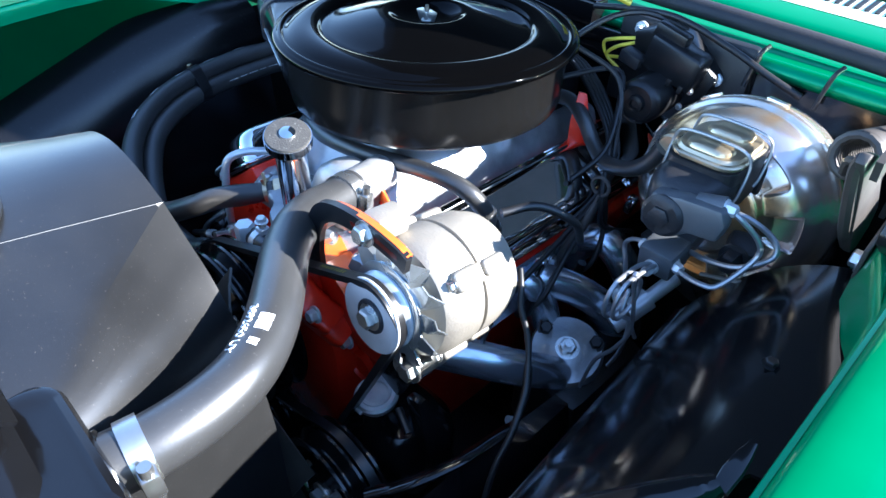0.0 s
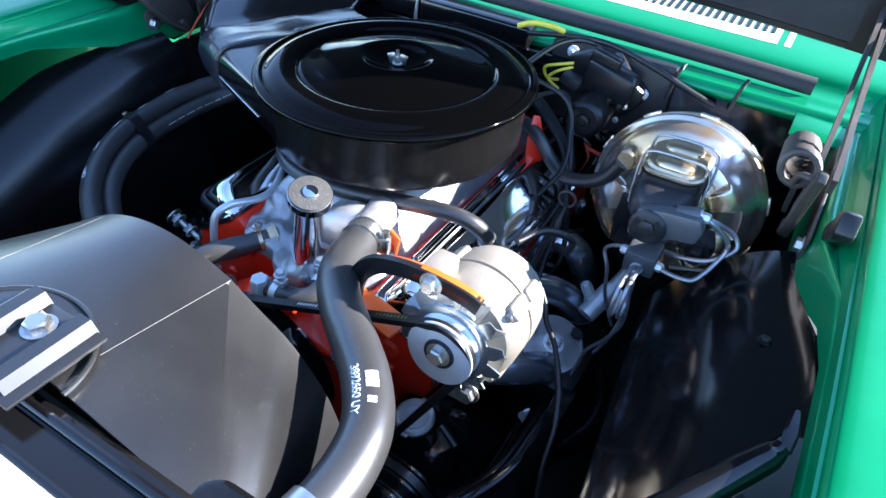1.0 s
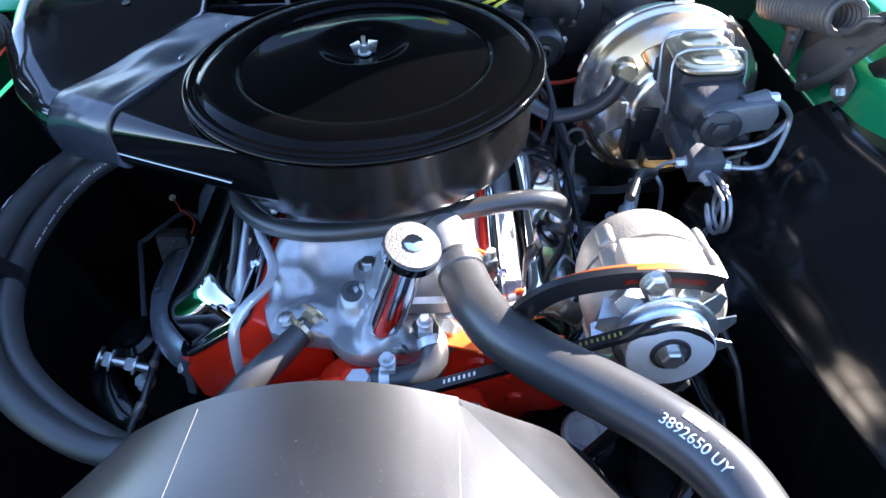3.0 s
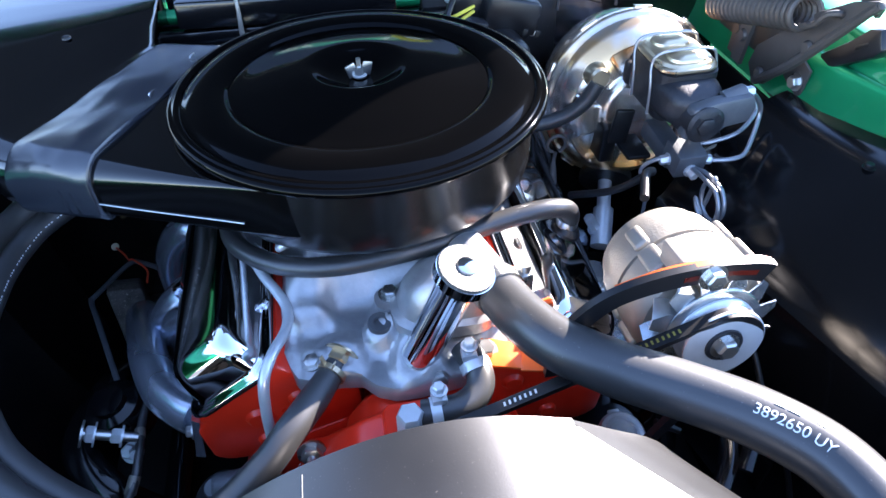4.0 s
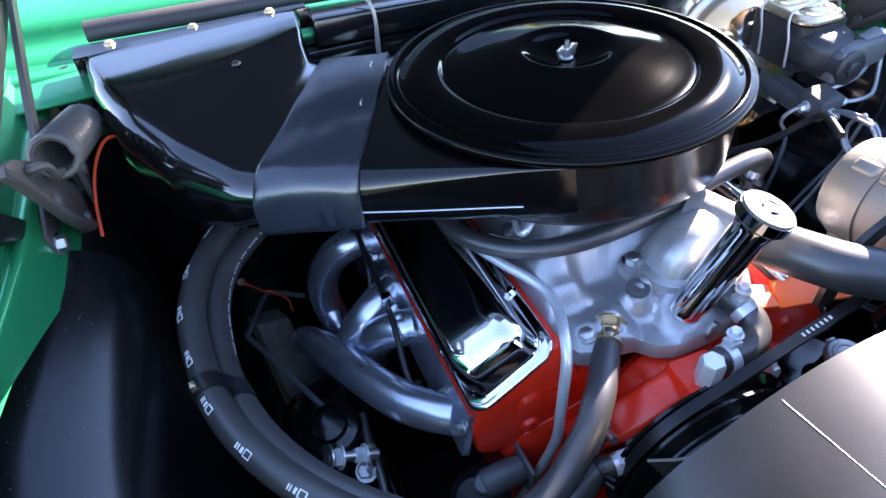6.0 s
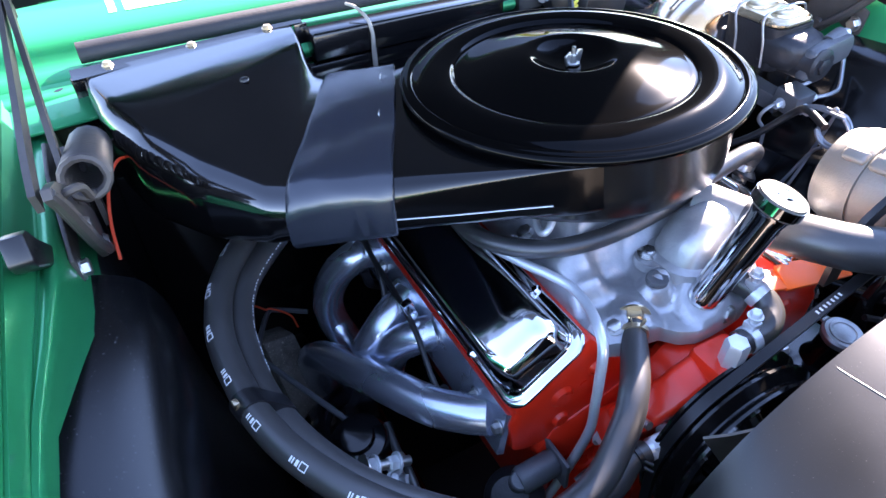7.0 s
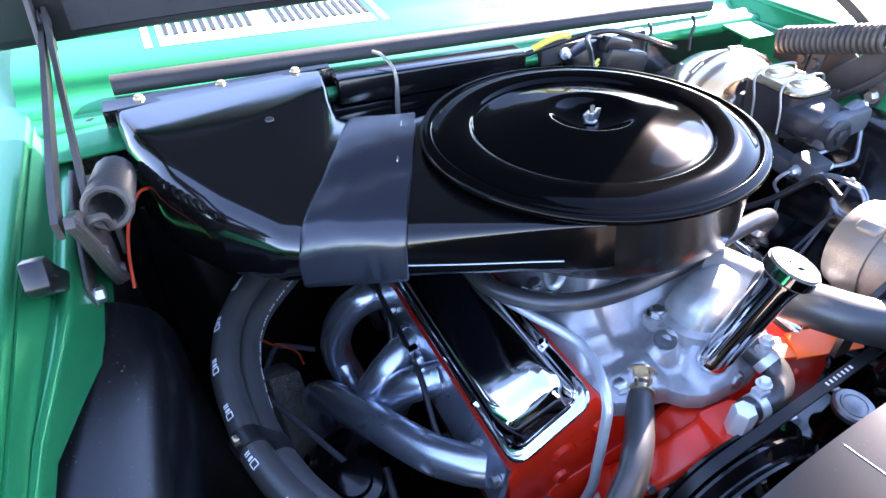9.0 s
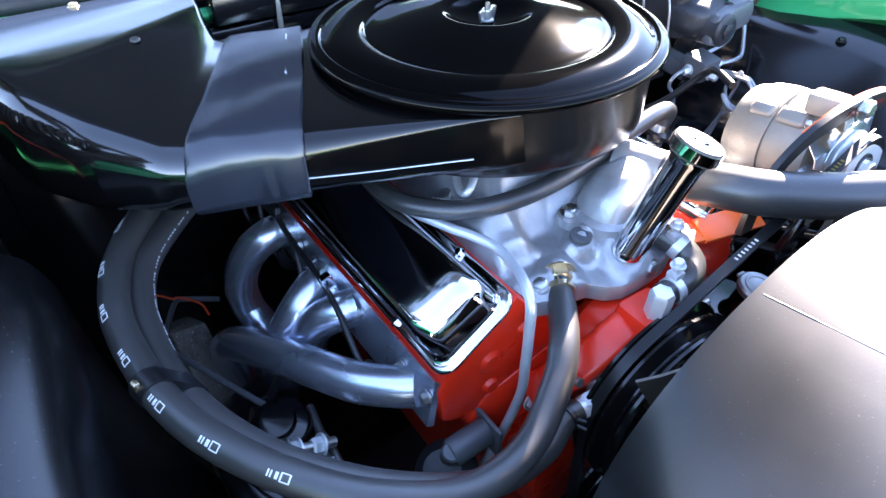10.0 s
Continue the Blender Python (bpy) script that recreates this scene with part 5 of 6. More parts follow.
def belt(pairs, y, w, root_label, name):
    """A vee belt round two or more pulleys, given as centre and radius in the plane of the pulleys, in order anticlockwise."""
    pts = []
    n = len(pairs)
    for i in range(n):
        (ax_, az_, ar), (bx, bz, br_) = pairs[i], pairs[(i + 1) % n]
        dx, dz = bx - ax_, bz - az_
        L = math.hypot(dx, dz)
        th_ = math.atan2(dz, dx)
        off = math.acos((ar - br_) / L)
        out_a = th_ - off
        pts.append((i, out_a, (i + 1) % n))
    ring = []
    for i in range(n):
        cx, cz, r = pairs[i]
        a_in = pts[i - 1][1]
        a_out = pts[i][1]
        while a_out < a_in:
            a_out += 2 * math.pi
        for k in range(13):
            a = a_in + (a_out - a_in) * k / 12
            ring.append((cx + r * math.cos(a), cz + r * math.sin(a), math.cos(a), math.sin(a)))
    rings = []
    for x, z, nx, nz_ in ring:
        rings.append([V(x + nx * o, y + s * w, z + nz_ * o) for o, s in ((0.0, -0.5), (0.0, 0.5), (-0.008, 0.32), (-0.008, -0.32))])
    return loft(rings, loop=True)


fb = thing("fan_belt", (0.1, -0.302, 0.78), "black fan belt with yellow print", "belt", "belts")
part("belt", belt([(0, 0.480, 0.092), (0.246, 0.845, 0.0340), (0, 0.671, 0.100)], -0.2895, 0.0105, "", ""), M_SATIN, fb)
d = (V(0.246, 0, 0.845) - V(0, 0, 0.671))
for f, n_, m_ in ((0.40, 7, M_TEXT), (0.78, 9, M_BELT_PRINT)):
    for k in range(n_):
        L = d.length
        th_ = math.atan2(d.z, d.x) + math.pi / 2 + math.asin((0.034 - 0.100) / L) * -1 * -1
        a0 = V(0.100 * math.cos(th_), 0, 0.671 + 0.100 * math.sin(th_))
        b0 = V(0.246 + 0.034 * math.cos(th_), 0, 0.845 + 0.034 * math.sin(th_))
        p = a0.lerp(b0, f) + (b0 - a0).normalized() * 0.0045 * k
        part("print_mark", block(0.0018, 0.0038, 0.0003, Matrix.Translation((p.x, -0.2895, p.z)) @ pose(0, 0, 0, 0, -math.degrees(math.atan2((b0 - a0).z, (b0 - a0).x)), 0) @ pose(0, 0, 0.0005)), m_, fb)
pb = thing("steering_pump_belt", (0.1, -0.322, 0.53), "black belt to the power steering pump", "belt", "belts")
part("belt", belt([(0, 0.480, 0.092), (0.20, 0.575, 0.071)], -0.3075, 0.0105, "", ""), M_SATIN, pb)

# alternator lower bolt and wires
part("pivot_bolt", joined(hexagon(0.0095, 0.010, along((0.270, -0.272, 0.783), (0, -1, 0.1))), tube([(0.270, -0.275, 0.783), (0.270, -0.17, 0.773)], 0.006, 10)), M_BOLT, alt)
part("lower_bracket", block(0.03, 0.012, 0.07, pose(0.245, -0.262, 0.755, 0, 25, 0), 0.003), M_BLACK, alt)
aw = thing("alternator_wire", (0.32, -0.22, 0.75), "black taped alternator wire hanging down", "wire")
part("wire", tube([(0.285, -0.150, 0.838), (0.296, -0.160, 0.828), (0.303, -0.167, 0.813), (0.318, -0.172, 0.791), (0.331, -0.183, 0.769), (0.342, -0.198, 0.750), (0.352, -0.224, 0.730), (0.356, -0.252, 0.70), (0.366, -0.276, 0.66), (0.388, -0.30, 0.61), (0.40, -0.33, 0.54)], 0.0030, 10), M_WIRE, aw)
part("tape", tube([(0.331, -0.183, 0.769), (0.342, -0.198, 0.750), (0.351, -0.222, 0.731)], [0.0036, 0.0042, 0.0036], 10), M_SATIN, aw)
part("wire", tube([(0.245, -0.135, 0.872), (0.262, -0.10, 0.872), (0.285, -0.07, 0.85), (0.27, -0.03, 0.80), (0.24, 0.02, 0.76)], 0.0045, 10), M_WIRE, aw)

# brake booster and master cylinder
bo = thing("brake_booster", (0.352, 0.17, 0.83), "gold zinc plated brake booster on the firewall", "brake booster")
BM = along((0.351, 0.106, 0.8235), (-0.02, -1, 0.14)) @ Matrix.Diagonal((0.955, 0.955, 1.0, 1.0))
DISH = ((0.0, 0.022), (0.046, 0.022), (0.0500, 0.0215), (0.0535, 0.0190), (0.0560, 0.0155), (0.0585, 0.0140), (0.062, 0.0135), (0.066, 0.0132), (0.070, 0.0128), (0.074, 0.0122), (0.078, 0.0114), (0.082, 0.0102), (0.086, 0.0086), (0.090, 0.0064), (0.094, 0.0036), (0.098, 0.0002), (0.102, -0.0042), (0.1055, -0.009), (0.108, -0.014),
        (0.1100, -0.0205), (0.1125, -0.0235), (0.1150, -0.0245), (0.1178, -0.0270), (0.1188, -0.031), (0.1185, -0.037), (0.1140, -0.039), (0.1140, -0.052), (0.106, -0.085), (0.08, -0.115), (0.06, -0.165))


def pocket(r, a):
    """Depth of the pressed pockets between the raised lobes of the booster shell."""
    deep = 0.0
    for c, w, r0, r1 in ((107, 15, 0.060, 0.084), (54, 15, 0.060, 0.084), (4, 12, 0.060, 0.092), (-42, 14, 0.062, 0.096), (158, 11, 0.060, 0.090), (218, 13, 0.060, 0.094), (268, 14, 0.062, 0.088)):
        d = abs((a - c + 180) % 360 - 180)
        fade = 0.25 + 0.75 * ease(r0 - 0.012, r1 - 0.004, r)
        deep = max(deep, fade * ease(w + 2.2, w - 2.2, d) * ease(r0 - 0.006, r0 + 0.006, r) * ease(r1 + 0.002, r1 - 0.002, r))
    return 0.0125 * deep


FINE = [DISH[1], DISH[2], DISH[3]] + [(r, float(np.interp(r, [p[0] for p in DISH[:19]], [p[1] for p in DISH[:19]]))) for r in steps(0.0555, 0.1060, 34)] + list(DISH[18:])
part("shell", loft([[BM @ V(r * math.cos(radians(a)), r * math.sin(radians(a)), z - pocket(r, a)) for a in steps(0, 358.5, 239)] for r, z in FINE]), M_BOOST, bo, sharp=50)
for k in range(10):
    a = radians(36 * k + 14)
    part("crimp_tab", block(0.005, 0.024, 0.008, BM @ pose(0.1190 * math.cos(a), 0.1190 * math.sin(a), -0.035, 0, 0, math.degrees(a)), 0.001), M_BOOST, bo)
part("check_valve", joined(lathe([(0, 0.02), (0.011, 0.02), (0.0135, 0.017), (0.0135, 0.004), (0.016, 0.0), (0, 0.0)], BM @ pose(-0.066, 0.052, 0.008), 28)), M_GOLD, bo, "round brass check valve")
part("bracket", block(0.02, 0.06, 0.05, pose(0.305, 0.10, 0.79), 0.004), M_SATIN, bo)
vh = thing("vacuum_hose", (0.22, 0.1, 0.82), "black vacuum hose from the booster to the manifold", "hose")
part("hose", tube([(0.284, 0.086, 0.872), (0.270, 0.086, 0.848), (0.246, 0.090, 0.828), (0.210, 0.098, 0.818), (0.180, 0.112, 0.828), (0.155, 0.12, 0.850), (0.12, 0.13, 0.860), (0.06, 0.12, 0.85)], 0.0095, 14), M_RUBBER, vh)

mc = thing("master_cylinder", (0.358, 0.03, 0.87), "black cast iron brake master cylinder with gold lid", "master cylinder")
body = joined(
    loft([[V(0.355 + x * k, 0.050 + y * k, z) for x, y in rounded(0.034, 0.047, 0.016, 5)] for z, k in ((0.858, 0.84), (0.868, 0.95), (0.905, 1.0), (0.916, 1.0))]),
    loft([[V(0.355 + x * k, y, 0.888 + z * k) for x, z in rounded(0.036, 0.024, 0.018, 5)] for y, k in ((0.03, 1.0), (0.005, 0.98), (-0.012, 0.88), (-0.022, 0.66), (-0.026, 0.4))]),
    lathe([(0, -0.085), (0.024, -0.085), (0.024, 0.045), (0.021, 0.055), (0.021, 0.068), (0.017, 0.071), (0, 0.071)], along((0.355, 0.028, 0.879), (0, -1, 0.02)), 28),
    block(0.070, 0.012, 0.050, pose(0.355, 0.096, 0.868), 0.005))
part("casting", lumpy(body, 0.0009, 60), M_IRON, mc)
nose = joined(prism([(-0.022, -0.020), (0.010, -0.024), (0.026, -0.010), (0.052, -0.006), (0.056, 0.012), (0.050, 0.026), (0.012, 0.022), (-0.016, 0.016)], 0.018, Matrix(((1, 0, 0, 0.355), (0, 0, -1, -0.030), (0, 1, 0, 0.883), (0, 0, 0, 1))), 0.004),
              tube([(0.378, -0.024, 0.898), (0.402, -0.022, 0.904)], 0.0105, 14))
part("nose_flange", nose, M_IRON2, mc)
part("end_plug", joined(hexagon(0.0105, 0.008, along((0.354, -0.039, 0.8805), (0, -1, 0.02)))), M_IRON, mc)
lidm = part("lid", loft([[V(0.355 + x * 0.87, 0.048 + y * 0.87, z) for x, y in rounded(hx, hy, 0.022, 6)] for z, hx, hy in ((0.9165, 0.0385, 0.0465), (0.9180, 0.0400, 0.048), (0.9205, 0.0400, 0.048), (0.9220, 0.0385, 0.0465), (0.9225, 0.0365, 0.0445), (0.9255, 0.0345, 0.0425), (0.9262, 0.031, 0.0385))]), M_GOLD, mc, "gold zinc plated lid")
for y in (0.028, 0.068):
    part("lid_dome", loft([[V(0.355 + x * k, y + v * k, z) for x, v in rounded(0.0225, 0.0145, 0.0125, 6)] for z, k in ((0.9255, 1.0), (0.9290, 0.94), (0.9310, 0.78), (0.9318, 0.4))]), M_GOLD, lidm)
for y in (0.030, 0.074):
    part("bail_wire", tube([(0.317, y - 0.012, 0.866), (0.3165, y - 0.008, 0.895), (0.317, y, 0.920), (0.325, y, 0.9320), (0.355, y, 0.9345), (0.385, y, 0.9320), (0.3935, y, 0.920), (0.394, y - 0.008, 0.895), (0.392, y - 0.012, 0.885)], 0.0016, 8), M_LINE, mc)

pv = thing("brake_valve_block", (0.358, 0.0, 0.805), "grey brake distribution block with steel lines", "valve block")
part("block", joined(block(0.036, 0.036, 0.030, pose(0.357, -0.016, 0.824, 8, 0, 0), 0.003), block(0.026, 0.066, 0.024, pose(0.355, 0.030, 0.815, 8, 0, 4), 0.003)), M_IRON2, pv)
part("block_bracket", block(0.024, 0.006, 0.046, pose(0.310, 0.058, 0.826, 0, 6, 0), 0.002), M_SATIN, pv, "black bracket plate")
part("block_bracket", block(0.030, 0.05, 0.006, pose(0.325, 0.050, 0.800), 0.002), M_SATIN, pv)
part("pressure_switch", joined(hexagon(0.011, 0.02, along((0.408, 0.03, 0.825), (0, -1, 0))), block(0.03, 0.03, 0.03, pose(0.408, 0.045, 0.825, 20, 0, 20), 0.006)), M_IRON, pv)


def nut(p, d, parent):
    part("line_nut", joined(hexagon(0.0058, 0.012, along(p, d))), M_ZINC, parent)


part("brake_line", tube([(0.341, -0.012, 0.821), (0.328, -0.011, 0.822), (0.315, -0.008, 0.814), (0.311, -0.0075, 0.803), (0.320, -0.013, 0.785), (0.326, -0.010, 0.74), (0.342, 0.008, 0.678)], 0.0024, 8), M_LINE, pv)
nut((0.341, -0.012, 0.821), (-1, 0.05, -0.1), pv)
part("brake_line", tube([(0.374, -0.026, 0.825), (0.390, -0.034, 0.827), (0.407, -0.037, 0.829), (0.420, -0.034, 0.833), (0.432, -0.022, 0.852), (0.438, -0.013, 0.870), (0.432, -0.014, 0.884), (0.416, -0.022, 0.900), (0.403, -0.024, 0.906)], 0.0027, 8), M_LINE, pv)
nut((0.372, -0.025, 0.825), (1, -0.4, 0.1), pv)
nut((0.400, -0.023, 0.905), (1, -0.1, 0.1), pv)
part("brake_line", tube([(0.374, 0.004, 0.826), (0.395, -0.004, 0.832), (0.424, -0.006, 0.842), (0.446, 0.004, 0.860), (0.440, 0.010, 0.874), (0.418, 0.008, 0.884), (0.398, 0.006, 0.886)], 0.0027, 8), M_LINE, pv)
for k, dx in enumerate((-0.004, 0.004)):
    ring = [(0.357 + dx, -0.083 + 0.3 * dx - 0.022 * math.sin(a), 0.809 + 0.0225 * math.cos(a)) for a in steps(radians(10), radians(345 if k else 250), 14)]
    tail = [(0.3634, -0.0594, 0.7567), (0.350, -0.0546, 0.7134), (0.328, -0.051, 0.672), (0.321, -0.0562, 0.626)] if k else [(0.357, -0.076, 0.782), (0.361, -0.062, 0.764), (0.350, -0.040, 0.70), (0.336, -0.030, 0.655)]
    part("brake_line", tube([(0.358 + 0.5 * dx, -0.036, 0.822), (0.357 + dx, -0.056, 0.829)] + ring + tail, 0.0024, 8), M_LINE, pv)
nut((0.356, -0.034, 0.818), (0.05, -1, -0.1), pv)
rod = thing("clutch_rod", (0.45, 0.02, 0.82), "thin bare wire rod running to the inner fender", "rod")
part("rod", tube([(0.385, 0.02, 0.795), (0.43, 0.024, 0.808), (0.504, 0.034, 0.834)], 0.0022, 8), M_ALT, rod)
stp = thing("steering_shaft", (0.39, 0.02, 0.72), "dark steering linkage rod with a silver joint", "steering shaft")
part("shaft", tube([(0.418, 0.04, 0.782), (0.409, 0.03, 0.762), (0.38, 0.022, 0.67), (0.36, 0.02, 0.60)], 0.0055, 10), M_SATIN, stp)
part("joint", tube([(0.397, 0.026, 0.728), (0.391, 0.025, 0.706)], 0.0072, 10), M_ZINC, stp)
sg = thing("steering_gear", (0.27, -0.02, 0.62), "cast aluminium steering box cover with adjuster bolt", "steering gear")
SGM = along((0.277, -0.025, 0.628), (0.25, -0.35, 0.9))
part("cover", lumpy(lathe([(0, 0.014), (0.020, 0.014), (0.026, 0.010), (0.042, 0.008), (0.046, 0.0), (0.046, -0.03), (0, -0.03)], SGM, 36), 0.001, 60), M_ALU, sg)
part("adjuster", joined(hexagon(0.011, 0.010, SGM @ pose(0, 0, 0.013)), tube([SGM @ V(0, 0, 0.02), SGM @ V(0, 0, 0.034)], 0.005, 10)), M_BOLT, sg)
for k in range(3):
    a = radians(120 * k + 20)
    part("cover_bolt", hexagon(0.008, 0.009, SGM @ pose(0.036 * math.cos(a), 0.036 * math.sin(a), 0.007)), M_SATIN, sg)
part("gear_case", block(0.10, 0.16, 0.10, pose(0.285, 0.0, 0.56), 0.02), M_CHASSIS, sg)
part("coupling", joined(tube([(0.300, 0.03, 0.655), (0.318, 0.075, 0.682)], 0.014, 16), tube([(0.318, 0.075, 0.682), (0.332, 0.115, 0.705)], 0.0095, 12), hexagon(0.008, 0.03, along((0.300, 0.05, 0.668), (-0.6, 0, 1)))), M_ZINC, sg)
part("coupling_disc", lathe([(0, -0.006), (0.036, -0.006), (0.036, 0.006), (0, 0.006)], along((0.332, 0.115, 0.705), (0.35, 0.85, 0.5)), 28), M_CHASSIS, sg)

dp = thing("dipstick", (0.225, 0.05, 0.76), "dark dipstick with a ring handle", "dipstick")
part("ring_handle", tube([(0.231 + 0.0115 * math.cos(a), 0.062, 0.8085 + 0.0115 * math.sin(a)) for a in steps(radians(-70), radians(250), 14)], 0.0022, 8), M_HINGE, dp)
part("guide_tube", tube([(0.231, 0.062, 0.797), (0.229, 0.060, 0.785), (0.226, 0.05, 0.762), (0.216, 0.03, 0.72), (0.20, 0.02, 0.62)], [0.0022, 0.0025, 0.0060, 0.0055, 0.0055], 10), M_HINGE, dp)

# wiper motor and harness
wm = thing("wiper_motor", (0.205, 0.235, 0.88), "black wiper motor on the firewall", "wiper motor")
def facing(x, y, z, turn=0):
    """A frame whose outline stands upright and whose depth runs to the front of the car."""
    return Matrix(((1, 0, 0, x), (0, 0, -1, y), (0, 1, 0, z), (0, 0, 0, 1))) @ pose(0, 0, 0, 0, 0, turn)


part("gear_case", prism([(-0.062, 0.030), (-0.030, 0.046), (0.006, 0.050), (0.062, 0.010), (0.058, -0.012), (0.034, -0.040), (-0.036, -0.036), (-0.052, -0.010)], 0.030, facing(0.196, 0.250, 0.892, -4), 0.006), M_SATIN, wm)
part("pump_cover", joined(prism([(-0.036, -0.012), (0.036, -0.012), (0.036, 0.026), (0.030, 0.032), (-0.036, 0.032)], 0.034, facing(0.208, 0.222, 0.902, -14), 0.004), prism([(-0.022, -0.010), (0.022, -0.010), (0.022, 0.012), (-0.022, 0.012)], 0.018, facing(0.198, 0.222, 0.938, -14), 0.003)), M_SATIN, wm, "square black pump cover")
for q in ((0.222, 0.897), (0.238, 0.893)):
    part("cover_slot", block(0.006, 0.002, 0.009, pose(q[0], 0.1885, q[1], 0, 14, 0), 0.0006), M_CHASSIS, wm)
part("motor_can", lathe([(0, 0.0), (0.0285, 0.0), (0.0285, 0.062), (0.0265, 0.070), (0.0215, 0.074), (0.0205, 0.071), (0.0110, 0.071), (0.0100, 0.077), (0.0060, 0.078), (0.0055, 0.074), (0, 0.074)], along((0.195, 0.236, 0.868), (0.06, -1, 0.03)), 40), M_SATIN, wm)
part("connector", block(0.030, 0.022, 0.016, pose(0.160, 0.205, 0.905, 0, 14, 0), 0.003), M_IRON, wm)
for q in ((0.176, 0.212, 0.862), (0.232, 0.212, 0.862), (0.240, 0.214, 0.884)):
    part("case_screw", hexagon(0.0034, 0.004, along(q, (0, -1, 0.1))), M_BOLT, wm)
for p in ((0.2525, 0.240, 0.8925), (0.137, 0.245, 0.925), (0.196, 0.222, 0.938)):
    part("mount_bolt", joined(lathe([(0, 0), (0.0085, 0), (0.0085, 0.004), (0.005, 0.006)], along((p[0], p[1] + 0.012, p[2]), (0, -1, 0.1)), 20), hexagon(0.0045, 0.010, along((p[0], p[1] + 0.008, p[2]), (0, -1, 0.1)))), M_ZINC, wm)
part("backing", block(0.19, 0.02, 0.12, pose(0.195, 0.266, 0.878, -6, 0, 0), 0.008), M_CHASSIS, wm)
ha = thing("wiring_harness", (0.15, 0.25, 0.93), "black wiring harness with yellow leads along the firewall", "wiring harness")
part("harness", tube([(-0.05, 0.262, 0.92), (0.05, 0.250, 0.935), (0.12, 0.245, 0.948), (0.19, 0.240, 0.955), (0.26, 0.248, 0.935), (0.31, 0.255, 0.915), (0.35, 0.262, 0.90)], 0.0042, 10), M_WIRE, ha)
part("harness", tube([(0.08, 0.10, 0.89), (0.12, 0.17, 0.945), (0.15, 0.225, 0.955), (0.20, 0.255, 0.94)], 0.0038, 8), M_WIRE, ha)
part("lead", tube([(0.10, 0.10, 0.885), (0.16, 0.17, 0.90), (0.19, 0.14, 0.87), (0.205, 0.10, 0.83), (0.19, 0.06, 0.80)], 0.0034, 8), M_WIRE, ha)
part("lead", tube([(0.12, 0.13, 0.93), (0.175, 0.15, 0.90), (0.20, 0.13, 0.85), (0.215, 0.10, 0.79), (0.20, 0.05, 0.74)], 0.0034, 8), M_WIRE, ha)
part("yellow_lead", tube([(0.060, 0.222, 0.955), (0.085, 0.215, 0.967), (0.110, 0.222, 0.966), (0.125, 0.235, 0.958)], 0.0042, 8), M_YELLOW, ha, "pale yellow sleeve")
part("yellow_lead", tube([(0.158, 0.205, 0.93), (0.135, 0.195, 0.925), (0.118, 0.20, 0.915), (0.122, 0.205, 0.898), (0.14, 0.205, 0.90)], 0.0022, 8), M_YELLOW, ha)
part("yellow_lead", tube([(0.158, 0.205, 0.924), (0.138, 0.198, 0.915), (0.125, 0.20, 0.90), (0.142, 0.205, 0.886)], 0.0022, 8), M_YELLOW, ha)
part("lead", tube([(0.165, 0.255, 0.80), (0.20, 0.235, 0.79), (0.25, 0.24, 0.785), (0.30, 0.255, 0.80)], 0.003, 8), M_RED, ha)
for x in (0.374, 0.29):
    part("harness_clip", tube([(x - 0.004, 0.252, 0.895), (x - 0.002, 0.256, 0.915), (x + 0.002, 0.258, 0.935), (x + 0.006, 0.270, 0.943)], 0.0026, 8), M_WIRE, ha)
wt = thing("washer_clip", (-0.13, 0.27, 0.95), "bent pale wire clip on the firewall ledge", "clip")
part("clip", tube([(-0.142, 0.288, 0.962), (-0.136, 0.272, 0.961), (-0.131, 0.249, 0.954), (-0.129, 0.240, 0.938), (-0.130, 0.238, 0.91), (-0.131, 0.236, 0.87)], [0.0022, 0.0022, 0.0022, 0.0024, 0.0032, 0.0032], 8), M_ALT, wt)


